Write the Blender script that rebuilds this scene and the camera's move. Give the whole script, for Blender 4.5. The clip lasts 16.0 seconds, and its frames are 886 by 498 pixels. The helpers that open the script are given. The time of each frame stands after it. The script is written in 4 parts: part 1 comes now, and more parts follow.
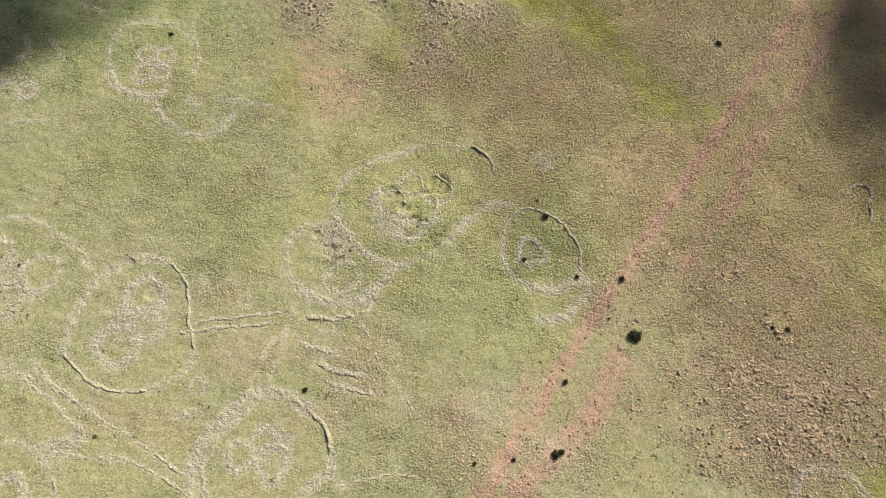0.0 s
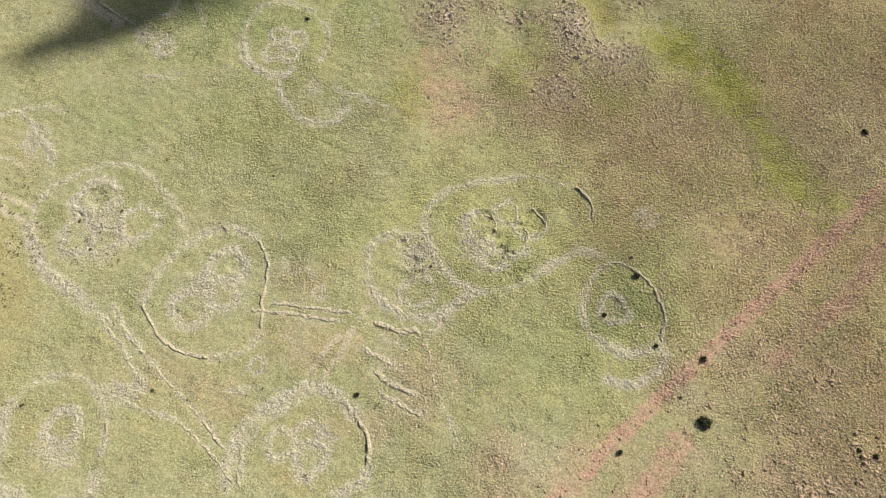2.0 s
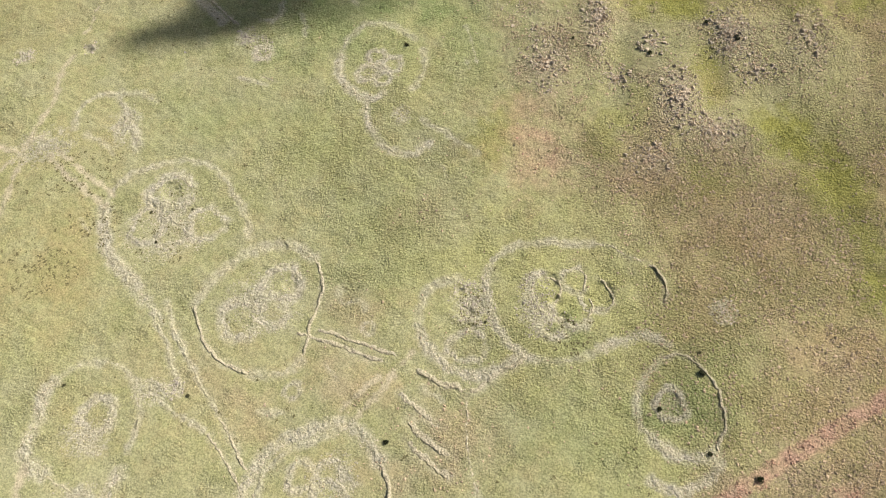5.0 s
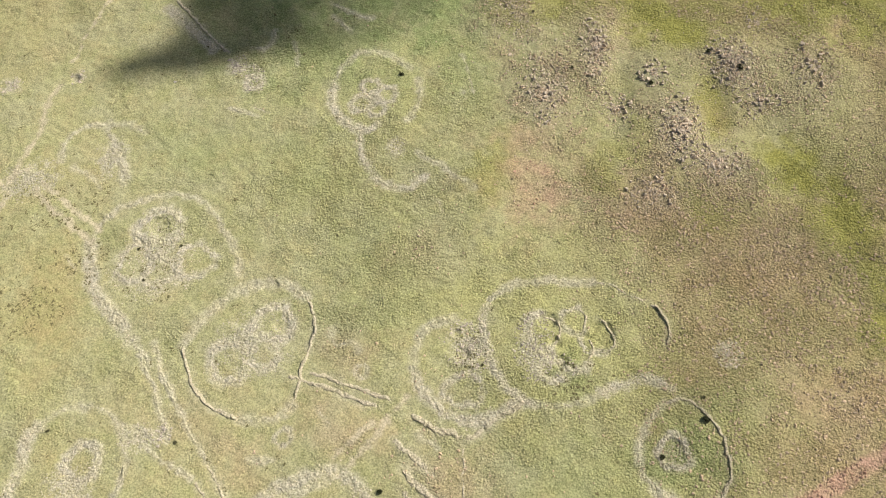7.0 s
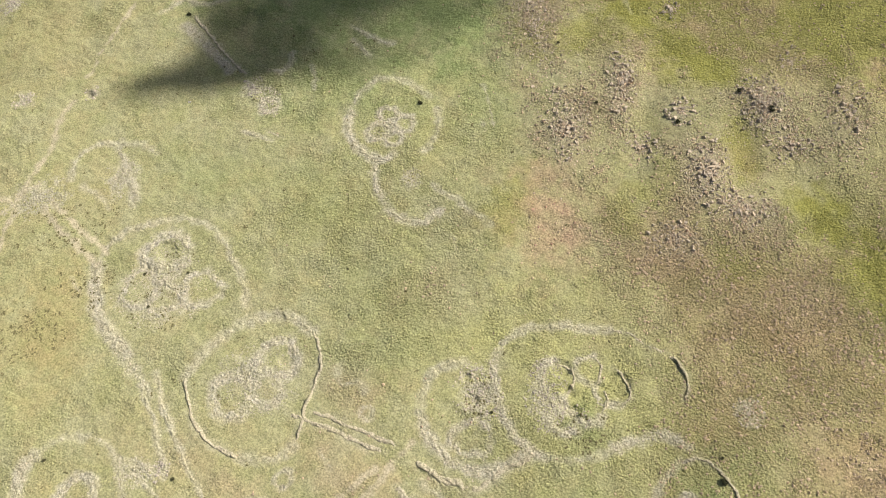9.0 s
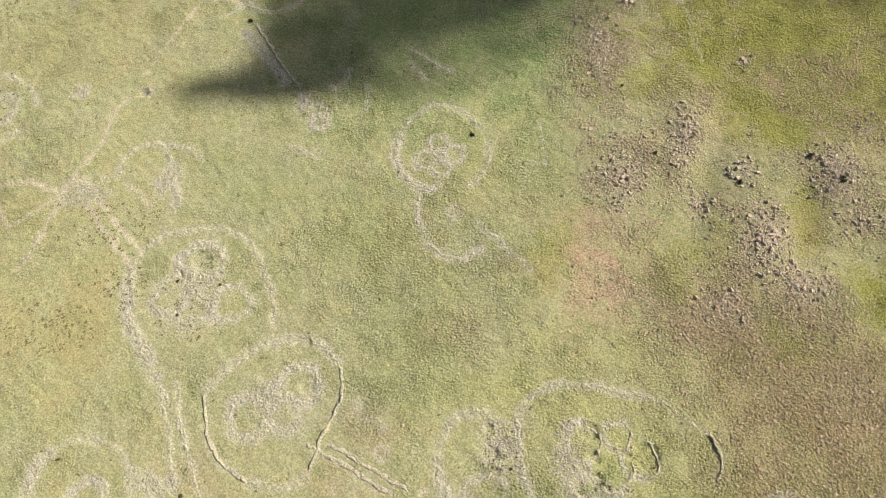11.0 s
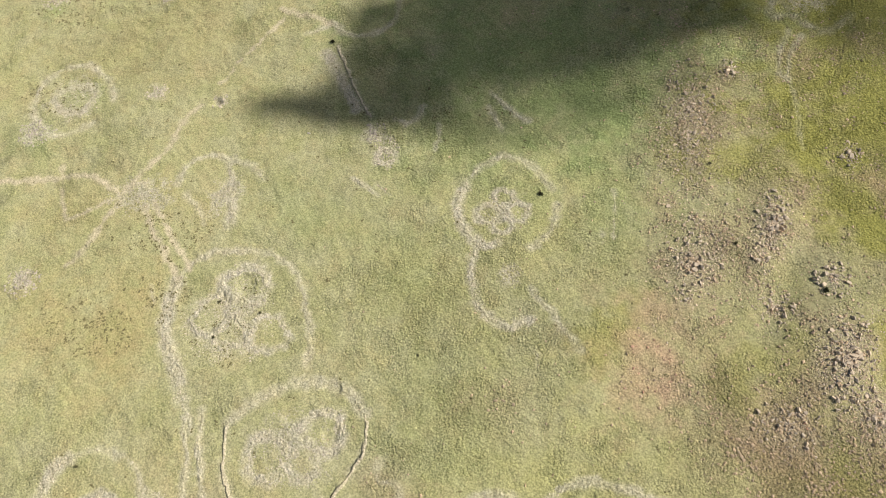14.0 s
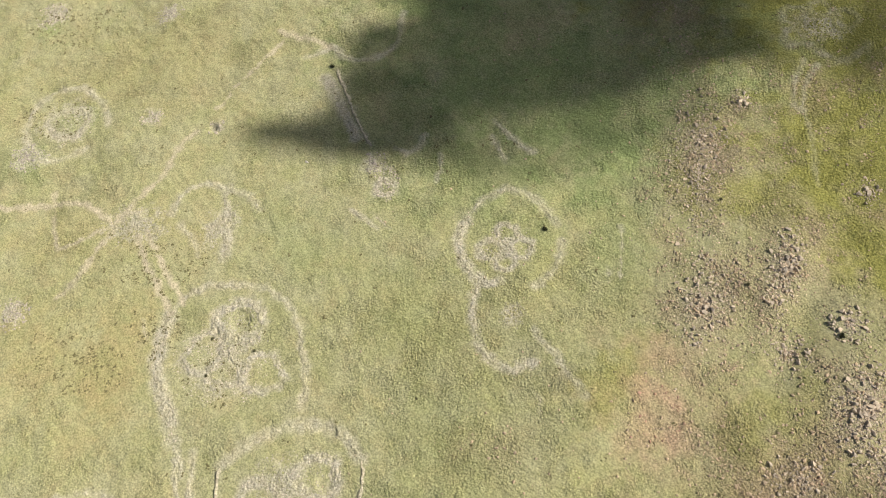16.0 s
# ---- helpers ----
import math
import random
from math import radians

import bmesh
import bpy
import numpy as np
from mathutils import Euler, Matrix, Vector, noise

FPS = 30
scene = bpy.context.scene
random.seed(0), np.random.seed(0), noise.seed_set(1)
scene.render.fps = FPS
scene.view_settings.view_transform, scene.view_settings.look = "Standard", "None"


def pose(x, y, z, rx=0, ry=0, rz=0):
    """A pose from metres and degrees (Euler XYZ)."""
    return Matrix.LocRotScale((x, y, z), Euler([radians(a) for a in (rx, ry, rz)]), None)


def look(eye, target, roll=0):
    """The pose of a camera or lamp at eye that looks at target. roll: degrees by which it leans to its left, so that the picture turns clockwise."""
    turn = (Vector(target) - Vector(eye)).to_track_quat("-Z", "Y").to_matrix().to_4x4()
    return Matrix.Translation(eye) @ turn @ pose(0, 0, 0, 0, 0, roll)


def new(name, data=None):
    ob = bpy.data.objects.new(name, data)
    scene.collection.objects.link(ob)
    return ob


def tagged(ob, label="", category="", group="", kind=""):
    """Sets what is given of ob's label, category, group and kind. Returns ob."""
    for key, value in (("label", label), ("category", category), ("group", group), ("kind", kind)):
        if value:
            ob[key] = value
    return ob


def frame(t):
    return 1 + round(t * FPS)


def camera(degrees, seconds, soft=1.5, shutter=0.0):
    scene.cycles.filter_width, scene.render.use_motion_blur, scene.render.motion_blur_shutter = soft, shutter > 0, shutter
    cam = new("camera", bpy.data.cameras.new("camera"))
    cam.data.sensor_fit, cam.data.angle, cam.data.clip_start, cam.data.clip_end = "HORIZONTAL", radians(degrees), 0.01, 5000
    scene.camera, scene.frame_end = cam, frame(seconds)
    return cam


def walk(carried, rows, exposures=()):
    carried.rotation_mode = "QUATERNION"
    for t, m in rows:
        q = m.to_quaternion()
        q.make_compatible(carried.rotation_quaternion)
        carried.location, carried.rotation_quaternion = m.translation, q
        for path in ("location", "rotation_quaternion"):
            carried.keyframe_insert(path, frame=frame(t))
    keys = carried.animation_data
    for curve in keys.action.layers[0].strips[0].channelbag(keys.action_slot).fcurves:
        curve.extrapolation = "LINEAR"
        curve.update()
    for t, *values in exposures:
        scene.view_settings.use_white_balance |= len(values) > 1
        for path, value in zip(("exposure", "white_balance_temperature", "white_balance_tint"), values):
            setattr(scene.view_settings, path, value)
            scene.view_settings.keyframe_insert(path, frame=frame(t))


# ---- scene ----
cam = camera(65.4, 16.0, soft=1.0)
PATH = [
    (0, (0.85, -0.095, 119.223), (0.909, 0.91, 117.495), 4.0),
    (0.5, (0.769, 0.962, 119.224), (0.784, 1.969, 117.496), 4.0),
    (1, (0.62, 2.172, 119.146), (0.569, 3.177, 117.417), 4.3),
    (1.5, (0.432, 3.491, 119.038), (0.314, 4.491, 117.31), 4.5),
    (2, (0.236, 4.912, 118.901), (0.055, 5.901, 117.172), 4.6),
    (2.5, (0.091, 6.343, 118.809), (-0.146, 7.32, 117.08), 4.8),
    (3, (-0.178, 7.878, 118.737), (-0.472, 8.84, 117.008), 5.0),
    (3.5, (-0.507, 9.356, 118.699), (-0.846, 10.303, 116.971), 5.1),
    (4, (-0.91, 10.984, 118.666), (-1.276, 11.923, 116.938), 5.2),
    (6.5, (-3.7, 20.069, 118.716), (-4.078, 21.013, 116.994), 4.7),
    (7, (-4.486, 21.929, 118.735), (-4.864, 22.875, 117.014), 4.6),
    (7.5, (-5.356, 23.772, 118.732), (-5.734, 24.719, 117.011), 4.6),
    (8, (-6.259, 25.562, 118.714), (-6.641, 26.508, 116.994), 4.7),
    (8.5, (-7.161, 27.338, 118.663), (-7.56, 28.278, 116.943), 4.8),
    (9, (-8.073, 29.175, 118.591), (-8.489, 30.108, 116.871), 4.9),
    (9.2, (-8.457, 29.914, 118.576), (-8.88, 30.843, 116.856), 4.9),
    (11.3, (-12.529, 37.501, 118.567), (-13.066, 38.361, 116.843), 5.4),
    (11.5, (-12.958, 38.225, 118.556), (-13.508, 39.075, 116.831), 5.4),
    (12, (-14.06, 40.004, 118.504), (-14.639, 40.833, 116.779), 5.5),
    (12.5, (-15.143, 41.753, 118.463), (-15.745, 42.564, 116.736), 5.5),
    (13, (-16.293, 43.571, 118.417), (-16.911, 44.368, 116.69), 5.3),
    (13.5, (-17.526, 45.42, 118.427), (-18.16, 46.2, 116.698), 5.3),
    (14, (-18.819, 47.212, 118.471), (-19.47, 47.973, 116.74), 5.2),
    (14.5, (-20.159, 48.926, 118.463), (-20.818, 49.676, 116.73), 5.1),
    (15, (-21.505, 50.563, 118.424), (-22.163, 51.312, 116.69), 5.1),
    (15.5, (-22.791, 52.167, 118.413), (-23.449, 52.913, 116.678), 4.9),
    (16, (-24.17, 53.834, 118.354), (-24.829, 54.58, 116.619), 4.8),
]
walk(cam, [(t, look(eye, target, roll)) for t, eye, target, roll in PATH], [(0, 0.2), (4, 0.26), (9, 0.32), (16, 0.26)])

# ---- sky, sun and the clouds' height ----
SUN_AZ, SUN_EL = radians(45), radians(47)          # bearing from +x towards +y, height over the horizon
SUN = Vector((math.cos(SUN_EL) * math.cos(SUN_AZ), math.cos(SUN_EL) * math.sin(SUN_AZ), math.sin(SUN_EL)))
world = bpy.data.worlds.new("sky")
scene.world = world
world.use_nodes = True
wn = world.node_tree.nodes
sky = wn.new("ShaderNodeTexSky")
sky.sky_type, sky.sun_disc = "NISHITA", False
sky.dust_density, sky.ozone_density = 3.6, 0.6
sky.sun_elevation, sky.sun_rotation = SUN_EL, math.pi / 2 - SUN_AZ
wn["Background"].inputs[1].default_value = 0.05
world.node_tree.links.new(sky.outputs[0], wn["Background"].inputs[0])
lamp = bpy.data.lights.new("sun", "SUN")
lamp.energy, lamp.angle, lamp.color = 5.0, radians(0.55), (1.0, 0.925, 0.80)
new("sun", lamp).matrix_world = look(SUN * 1500, (0, 0, 0))

# ---- noise ----
rng = np.random.default_rng(7)


def lattice(ix, iy, seed):
    h = (ix.astype(np.int64) * 374761393 + iy.astype(np.int64) * 668265263 + seed * 974634777) & 0xFFFFFFFF
    h = ((h ^ (h >> 13)) * 1274126177) & 0xFFFFFFFF
    return ((h ^ (h >> 16)) & 0xFFFF) / 65535.0 * 2 - 1


def vnoise(x, y, seed=0):
    x, y = np.asarray(x, float), np.asarray(y, float)
    ix, iy = np.floor(x), np.floor(y)
    fx, fy = x - ix, y - iy
    fx, fy = fx * fx * (3 - 2 * fx), fy * fy * (3 - 2 * fy)
    a, b = lattice(ix, iy, seed), lattice(ix + 1, iy, seed)
    c, d = lattice(ix, iy + 1, seed), lattice(ix + 1, iy + 1, seed)
    return (a * (1 - fx) + b * fx) * (1 - fy) + (c * (1 - fx) + d * fx) * fy


def fbm(x, y, seed=0, octaves=3):
    out, amp, f = 0, 0.5, 1.0
    for k in range(octaves):
        out = out + amp * vnoise(x * f + 17.3 * k, y * f - 9.1 * k, seed + k)
        amp, f = amp * 0.5, f * 2.03
    return out


def step(a, b, v):
    v = np.clip((v - a) / (b - a), 0, 1)
    return v * v * (3 - 2 * v)


def ellipse(x, y, cx, cy, rx, ry, turn):
    """1 in the middle of an ellipse, 0 on its rim and beyond, below 0 outside."""
    c, s = math.cos(radians(turn)), math.sin(radians(turn))
    u, v = ((x - cx) * c + (y - cy) * s) / rx, (-(x - cx) * s + (y - cy) * c) / ry
    return 1 - np.sqrt(u * u + v * v)


def away(x, y, line):
    """Distance to a line of points."""
    best = np.full(np.shape(x), 1e9)
    for (ax, ay), (bx, by) in zip(line[:-1], line[1:]):
        dx, dy = bx - ax, by - ay
        k = np.clip(((x - ax) * dx + (y - ay) * dy) / (dx * dx + dy * dy + 1e-9), 0, 1)
        best = np.minimum(best, np.hypot(x - ax - k * dx, y - ay - k * dy))
    return best


def glide(points, spacing, closed=False):
    """A smooth line through points, sampled at even steps."""
    p = np.array(points, float)
    ext = np.vstack([p[-1], p, p[:2]]) if closed else np.vstack([2 * p[0] - p[1], p, 2 * p[-1] - p[-2]])
    out = []
    for i in range(1, len(ext) - 2):
        a, b, c, d = ext[i - 1:i + 3]
        n = max(2, int(np.linalg.norm(c - b) / spacing * 1.5))
        for k in range(n):
            t = k / n
            out.append(0.5 * (2 * b + (c - a) * t + (2 * a - 5 * b + 4 * c - d) * t * t + (3 * b - a - 3 * c + d) * t ** 3))
    if not closed:
        out.append(p[-1])
    return np.array(out)


# ---- the plan: hillside, tracks and patches ----
TRACKS = [
    (1.4, [(122.0, 178.0), (104.0, 152.0), (87.7, 128.7), (72.1, 108.1), (62.8, 94.8), (52.8, 81.0), (44.8, 69.8), (39.6, 62.8), (32.3, 52.7), (26.0, 43.7), (21.0, 36.1), (16.2, 29.3), (11.6, 22.3), (-4.0, -2.0)]),
    (1.9, [(134.0, 178.0), (112.0, 148.0), (97.4, 128.1), (84.8, 109.7), (76.7, 99.0), (70.0, 90.8), (64.2, 79.7), (57.4, 72.0), (51.4, 64.5)]),
    (2.2, [(37.1, 46.2), (34.3, 40.1), (31.1, 35.6), (26.8, 31.7), (21.5, 26.9), (17.0, 21.8), (4.0, 0.0)]),
]
# patches of ground cover: what, then centre, radii, turn and strength of each
COVER = {"lush": [], "green": [], "pink": [], "rocky": [], "fresh": [], "tan": []}


def cover(what, *spots):
    COVER[what].extend(spots)


cover("lush", (39, 122, 12, 5.5, -50, 1), (45, 113, 9, 4.5, -52, 0.9), (51, 104, 11, 5, -40, 1), (62, 99, 6, 4, 0, 0.7), (-8, 152, 14, 6, 10, 1))
cover("lush", (7, 136.5, 10, 4, -65, 1), (26, 129, 9, 6, -25, 1), (36, 119, 8, 5, -45, 0.8), (-34, 147, 16, 6, 35, 0.8), (-12, 153, 10, 9, 0, 0.9))
cover("lush", (-18, 172, 34, 18, 38, 1), (20, 175, 34, 16, 20, 0.9), (96, 60, 16, 26, 0, 0.5), (84, 24, 9, 5, 0, 0.9), (-3, 122, 4, 8, 0, 0.5))
cover("lush", (-28, 105, 5, 8, 0, 0.6), (-30, 196, 60, 20, 20, 1))
cover("green", (12, 57, 13, 11, 0, 0.5), (24, 68, 9, 11, 0, 1), (29, 84, 8, 12, 0, 0.4), (-41, 72, 16, 9, 0, 0.35), (-48, 80, 12, 8, 0, 0.3))
cover("green", (-74, 118, 26, 14, 20, 1.0), (-90, 84, 14, 9, 0, 0.5), (-46, 126, 9, 11, 0, 0.7), (2, 73, 5, 5, 0, 0.8), (-88, 142, 40, 32, 0, 1.6))
cover("green", (-64, 142, 20, 22, 0, 1.6), (-60, 160, 16, 14, 0, 1.5), (-52, 134, 10, 12, 0, 0.9), (-72, 178, 40, 24, 0, 1.6), (60, 72, 10, 6, 0, 0.3))
cover("green", (-150, 55, 8, 6, 0, 0.6), (42, 38, 10, 6, 0, 0.4), (-66, 92, 18, 12, 0, 0.4))
cover("pink", (10, 35, 7, 8, 0, 0.6), (-20, 106, 12, 13, 20, 1.1), (2, 111, 8, 7, 0, 0.9), (43, 86, 7, 6, 0, 0.5), (77, 62, 5, 3, 20, 1))
cover("pink", (73, 60, 4, 2, 0, 0.8), (84, 51, 4, 8, 20, 0.6), (53, 44.6, 4, 2, 0, 0.9), (-36, 60, 8, 5, 0, 0.4), (-44, 35, 8, 5, 0, 0.45))
cover("pink", (-19, 36, 7, 4, 0, 0.4), (-55, 36, 11, 7, 0, 0.4), (-30, 48, 12, 6, 0, 0.5), (-10, 46, 11, 8, 0, 0.5), (-92, 150, 10, 14, 30, 0.55))
cover("pink", (-71, 171, 8, 6, 0, 0.6), (-15, 47, 6, 3, 0, 0.3), (46, 120, 9, 6, 0, 0.35), (12, 120, 9, 6, 0, 0.4), (70, 118, 10, 12, 0, 0.35))
cover("pink", (20, 34, 14, 8, 55, 0.8), (36, 42, 8, 8, 0, 0.7), (47, 66, 6, 18, -40, 0.55), (34, 56, 6, 9, -40, 0.5), (80, 116, 8, 16, -40, 0.6))
cover("pink", (88, 44, 5, 6, 0, 0.4))
cover("rocky", (66, 38, 26, 18, 0, 1.25), (60, 62, 20, 12, 0, 0.45), (62, 112, 22, 16, 0, 0.5), (0, 126, 10, 15, 0, 1), (-24, 128, 11, 15, 10, 1))
cover("rocky", (-19, 139, 5, 11, 0, 1), (9, 144, 10, 11, -20, 1), (23, 150, 8, 12, 0, 0.8), (12, 122, 12, 8, 0, 0.8), (-43, 148, 9, 17, 30, 1.2))
cover("rocky", (8, 34, 8, 9, 0, 0.6), (40, 56, 8, 8, 0, 0.4), (33, 112, 18, 10, 0, 0.4), (-6, 108, 18, 9, 0, 0.5), (28, 30, 16, 8, 0, 0.5))
cover("rocky", (-9, 40, 7, 8, 0, 0.25), (-34, 84, 7, 5, 0, 0.35), (-70, 168, 16, 12, 0, 0.5), (-38, 59, 5, 5, 0, 0.3))
cover("pink", (62, 40, 20, 14, 0, .45), (20, 104, 16, 9, 20, .5), (3, 120, 6, 5, 0, .5), (8, 133, 4, 6, 30, .4))
cover("green", (-151, 57, 6, 4.5, 0, 1.3), (-152, 70, 7, 5, 40, .8), (-178, 80, 6, 5, 40, .8))
cover("lush", (-8, 113, 5, 8, -20, .6), (14, 112, 6, 4, 0, .4))
cover("fresh", (0, 78, 34, 20, 0, .8), (24, 66, 18, 24, 0, .7), (-10, 98, 26, 14, 0, .5), (-58, 112, 22, 16, 40, .5), (-30, 78, 22, 16, 0, .4), (-56, 88, 20, 14, 0, .4), (20, 120, 44, 30, 20, .35))
cover("tan", (-27, 33, 7, 5, 0, .7), (-55, 45, 9, 4, 20, .4), (-72, 21, 8, 7, 0, .5), (-27, 25, 8, 3, 0, .6), (-96, 44, 10, 16, 35, 1.0), (-108, 36, 13, 11, 0, 0.8), (-128, 52, 14, 10, 40, .5), (-150, 90, 34, 16, 40, .4), (-112, 68, 14, 7, 40, .5), (-70, 34, 12, 6, -30, .4), (-54, 96, 8, 5, 0, .3))
SCREE = [(-25, 124, 5, 7.5, 25), (-20.1, 138, 3, 9, 25), (1.5, 127, 5, 8, 26), (8, 146, 5, 6, 25), (12.3, 123.5, 6, 4.5, 26), (-7, 138, 3, 3, 0), (4, 112, 6, 4, 20), (14, 38, 7, 6, 0), (24, 31, 8, 4, 0), (38, 55, 3, 4, 0), (29, 22, 5, 4, 0)]
# low rocky swells and shallow gullies: centre, radii, turn, height
HUMPS = [(-25.5, 126, 7, 10, 25, 1.3), (-20, 139, 4.5, 11, 15, 1.2), (1, 129, 7, 12, 20, 1.7), (7.5, 146, 8, 9, 20, 1.5), (23, 151, 8, 11, 20, 1.2), (12, 123, 8, 6, 20, 0.8), (-46, 154, 7, 14, 35, 0.9),
         (6.5, 136.5, 11, 3.5, -65, -0.7), (-8, 152, 16, 5, 12, -0.6), (26, 129, 11, 6, -30, -0.6), (50, 105, 12, 5, -42, -0.5), (38, 123, 11, 5, -52, -0.5), (-12, 134, 3, 12, 15, -0.6), (66, 37, 18, 9, 10, 0.8), (24, 68, 7, 9, 0, -0.3), (68, 53, 6, 5, 0, 0.5)]
# sunken pens and hollows among the ruins: centre, radius, depth
HOLLOWS = [(-6.0, 80.6, 1.7, 0.5), (4.1, 82.5, 2.2, 0.6), (0.3, 78.2, 2.9, 0.35), (-17.5, 68.7, 1.1, 0.5), (-20.4, 71.9, 0.8, 0.35), (-15.4, 66.3, 0.8, 0.35), (-3.1, 77.3, 1.1, 0.55),
           (-1.0, 74.8, 1.2, 0.6), (1.9, 81.0, 0.6, 0.5), (-85.1, 67.3, 2.0, 0.3), (-57.3, 65.3, 1.5, 0.3), (-51.6, 59.9, 1.6, 0.35), (-86.9, 62.5, 0.7, 0.4), (22.3, 68.1, 1.9, 0.3), (-124.3, 89.4, 1.0, 0.6)]
WALL_LINES = []                                    # filled by the walls: line, reach, strength


def hill(x, y):
    u, v = np.clip((x + 50) / 100, -3.2, 3.2), np.clip((y - 80) / 100, -2.2, 2.4)
    return 1.10 + 3.73 * u + 18.36 * v - 0.17 * u * u - 3.08 * u * v + 3.10 * v * v


def height(x, y):
    """The hillside with its relief and the tracks worn into it."""
    x, y = np.asarray(x, float), np.asarray(y, float)
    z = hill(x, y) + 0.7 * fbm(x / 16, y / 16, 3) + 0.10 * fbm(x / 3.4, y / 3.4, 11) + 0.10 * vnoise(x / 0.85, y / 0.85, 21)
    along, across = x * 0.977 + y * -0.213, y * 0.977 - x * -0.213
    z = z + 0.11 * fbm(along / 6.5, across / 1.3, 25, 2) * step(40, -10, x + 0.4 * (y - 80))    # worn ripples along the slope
    for cx, cy, rx, ry, turn, rise in HUMPS:
        z = z + rise * step(-0.35, 1.0, ellipse(x, y, cx, cy, rx * 1.25, ry * 1.25, turn))
    for cx, cy, radius, depth in HOLLOWS:
        z = z - depth * step(1.15, 0.8, np.hypot(x - cx, y - cy) / radius + 0.15 * vnoise(x / 0.9, y / 0.9, 23))
    for half, line in TRACKS:
        z = z - 0.14 * step(half * 1.5, half * 0.5, away(x, y, line))
    return z


def patches(x, y, table, edge, seed):
    out = np.zeros(np.shape(x))
    wob = 0.55 * fbm(x / 5, y / 5, seed) + 0.25 * vnoise(x / 1.3, y / 1.3, seed + 9)
    for cx, cy, rx, ry, turn, strength in table:
        out = np.maximum(out, strength * step(-0.15, edge, ellipse(x, y, cx, cy, rx * 1.15, ry * 1.15, turn) + wob))
    return out


def masks(x, y):
    """How red, lush, green, dry, rocky and bare the ground is."""
    x, y = np.asarray(x, float), np.asarray(y, float)
    wide, fine = fbm(x / 22, y / 22, 31), fbm(x / 3, y / 3, 37)
    red = 0.46 * patches(x, y, COVER["pink"], 0.9, 41) * (0.9 + 0.5 * vnoise(x / 2.6, y / 2.6, 44))
    fade = 1 - 0.75 * step(0.25, 0.6, 0.5 + 0.5 * vnoise(x / 9, y / 9, 43)) * step(60, 45, np.abs(y - 20))
    for k, (half, line) in enumerate(TRACKS):
        d = away(x, y, line) * (1 - 0.12 * step(75, 55, y)) + 0.35 * fine + 0.4 * vnoise(x / 0.8, y / 0.8, 47)
        red = np.maximum(red, step(half * 1.5, half * 0.45, d) * (1.0, 0.7 * fade, 0.85)[k] * (0.82 + 0.4 * vnoise(x / 1.7, y / 1.7, 48)))
    fresh, tan = 0.8 * patches(x, y, COVER["fresh"], 1.0, 53), 0.8 * patches(x, y, COVER["tan"], 0.9, 57)
    lush = 0.95 * patches(x, y, COVER["lush"], 0.8, 51)
    green = 0.62 * patches(x, y, COVER["green"], 1.0, 61)
    dry = step(-14, 36, x + 0.75 * (y - 50) - 38 + 26 * wide + 8 * fine) * (1 - 0.7 * lush) * (1 - 0.6 * green) * (1 - 0.75 * step(-0.1, 0.5, ellipse(x, y, 8, 136, 42, 24, 20)))
    rocky = patches(x, y, COVER["rocky"], 1.0, 71) * (1 - 0.6 * lush) * (0.8 + 0.5 * vnoise(x / 2.4, y / 2.4, 73))
    bare, worn = np.zeros(np.shape(x)), np.zeros(np.shape(x))
    for line, reach, strength, trodden in WALL_LINES:
        lo, hi = line.min(0) - 4, line.max(0) + 4
        near = (x > lo[0]) & (x < hi[0]) & (y > lo[1]) & (y < hi[1])
        if near.any():
            d = away(x[near], y[near], line[::3] if len(line) > 8 else line)
            here = worn if trodden else bare
            d = d + 0.3 * fine[near] + 0.45 * vnoise(x[near] / 0.9, y[near] / 0.9, 49)
            uneven = np.clip(0.85 + (0.35 if trodden else 0.75) * fbm(x[near] / 4, y[near] / 4, 50), 0.45, 1.15)
            here[near] = np.maximum(here[near], strength * uneven * step(reach * 1.5, reach * 0.3, d))
    for cx, cy, rx, ry, turn in SCREE:
        bare = np.maximum(bare, 0.22 * step(-0.2, 0.7, ellipse(x, y, cx, cy, rx, ry, turn) + 0.5 * fine + 0.3 * vnoise(x / 0.8, y / 0.8, 75)))
    coarse = np.clip(0.36 + 0.45 * wide + 0.55 * fine + 0.35 * fresh + 0.5 * dry + 0.15 * lush + 0.2 * green + 0.5 * rocky, 0.10, 1.05)
    coarse = np.maximum(coarse, 0.75 * bare)
    return {"red": red, "lush": lush, "green": green, "dry": dry, "rocky": rocky, "bare": bare * (1 - 0.65 * lush), "worn": worn, "fresh": fresh, "tan": tan, "coarse": coarse}


# ---- materials ----
def node(m, kind, **inputs):
    n = m.node_tree.nodes.new(kind)
    for key, value in inputs.items():
        n.inputs[key.replace("_", " ")].default_value = value
    return n


def material(name, rough):
    m = bpy.data.materials.new(name)
    m.use_nodes = True
    b = m.node_tree.nodes["Principled BSDF"]
    b.inputs["Roughness"].default_value = rough
    b.inputs["Specular IOR Level"].default_value = 0.2
    b.inputs["Diffuse Roughness"].default_value = 0.35
    return m, b, m.node_tree.links.new


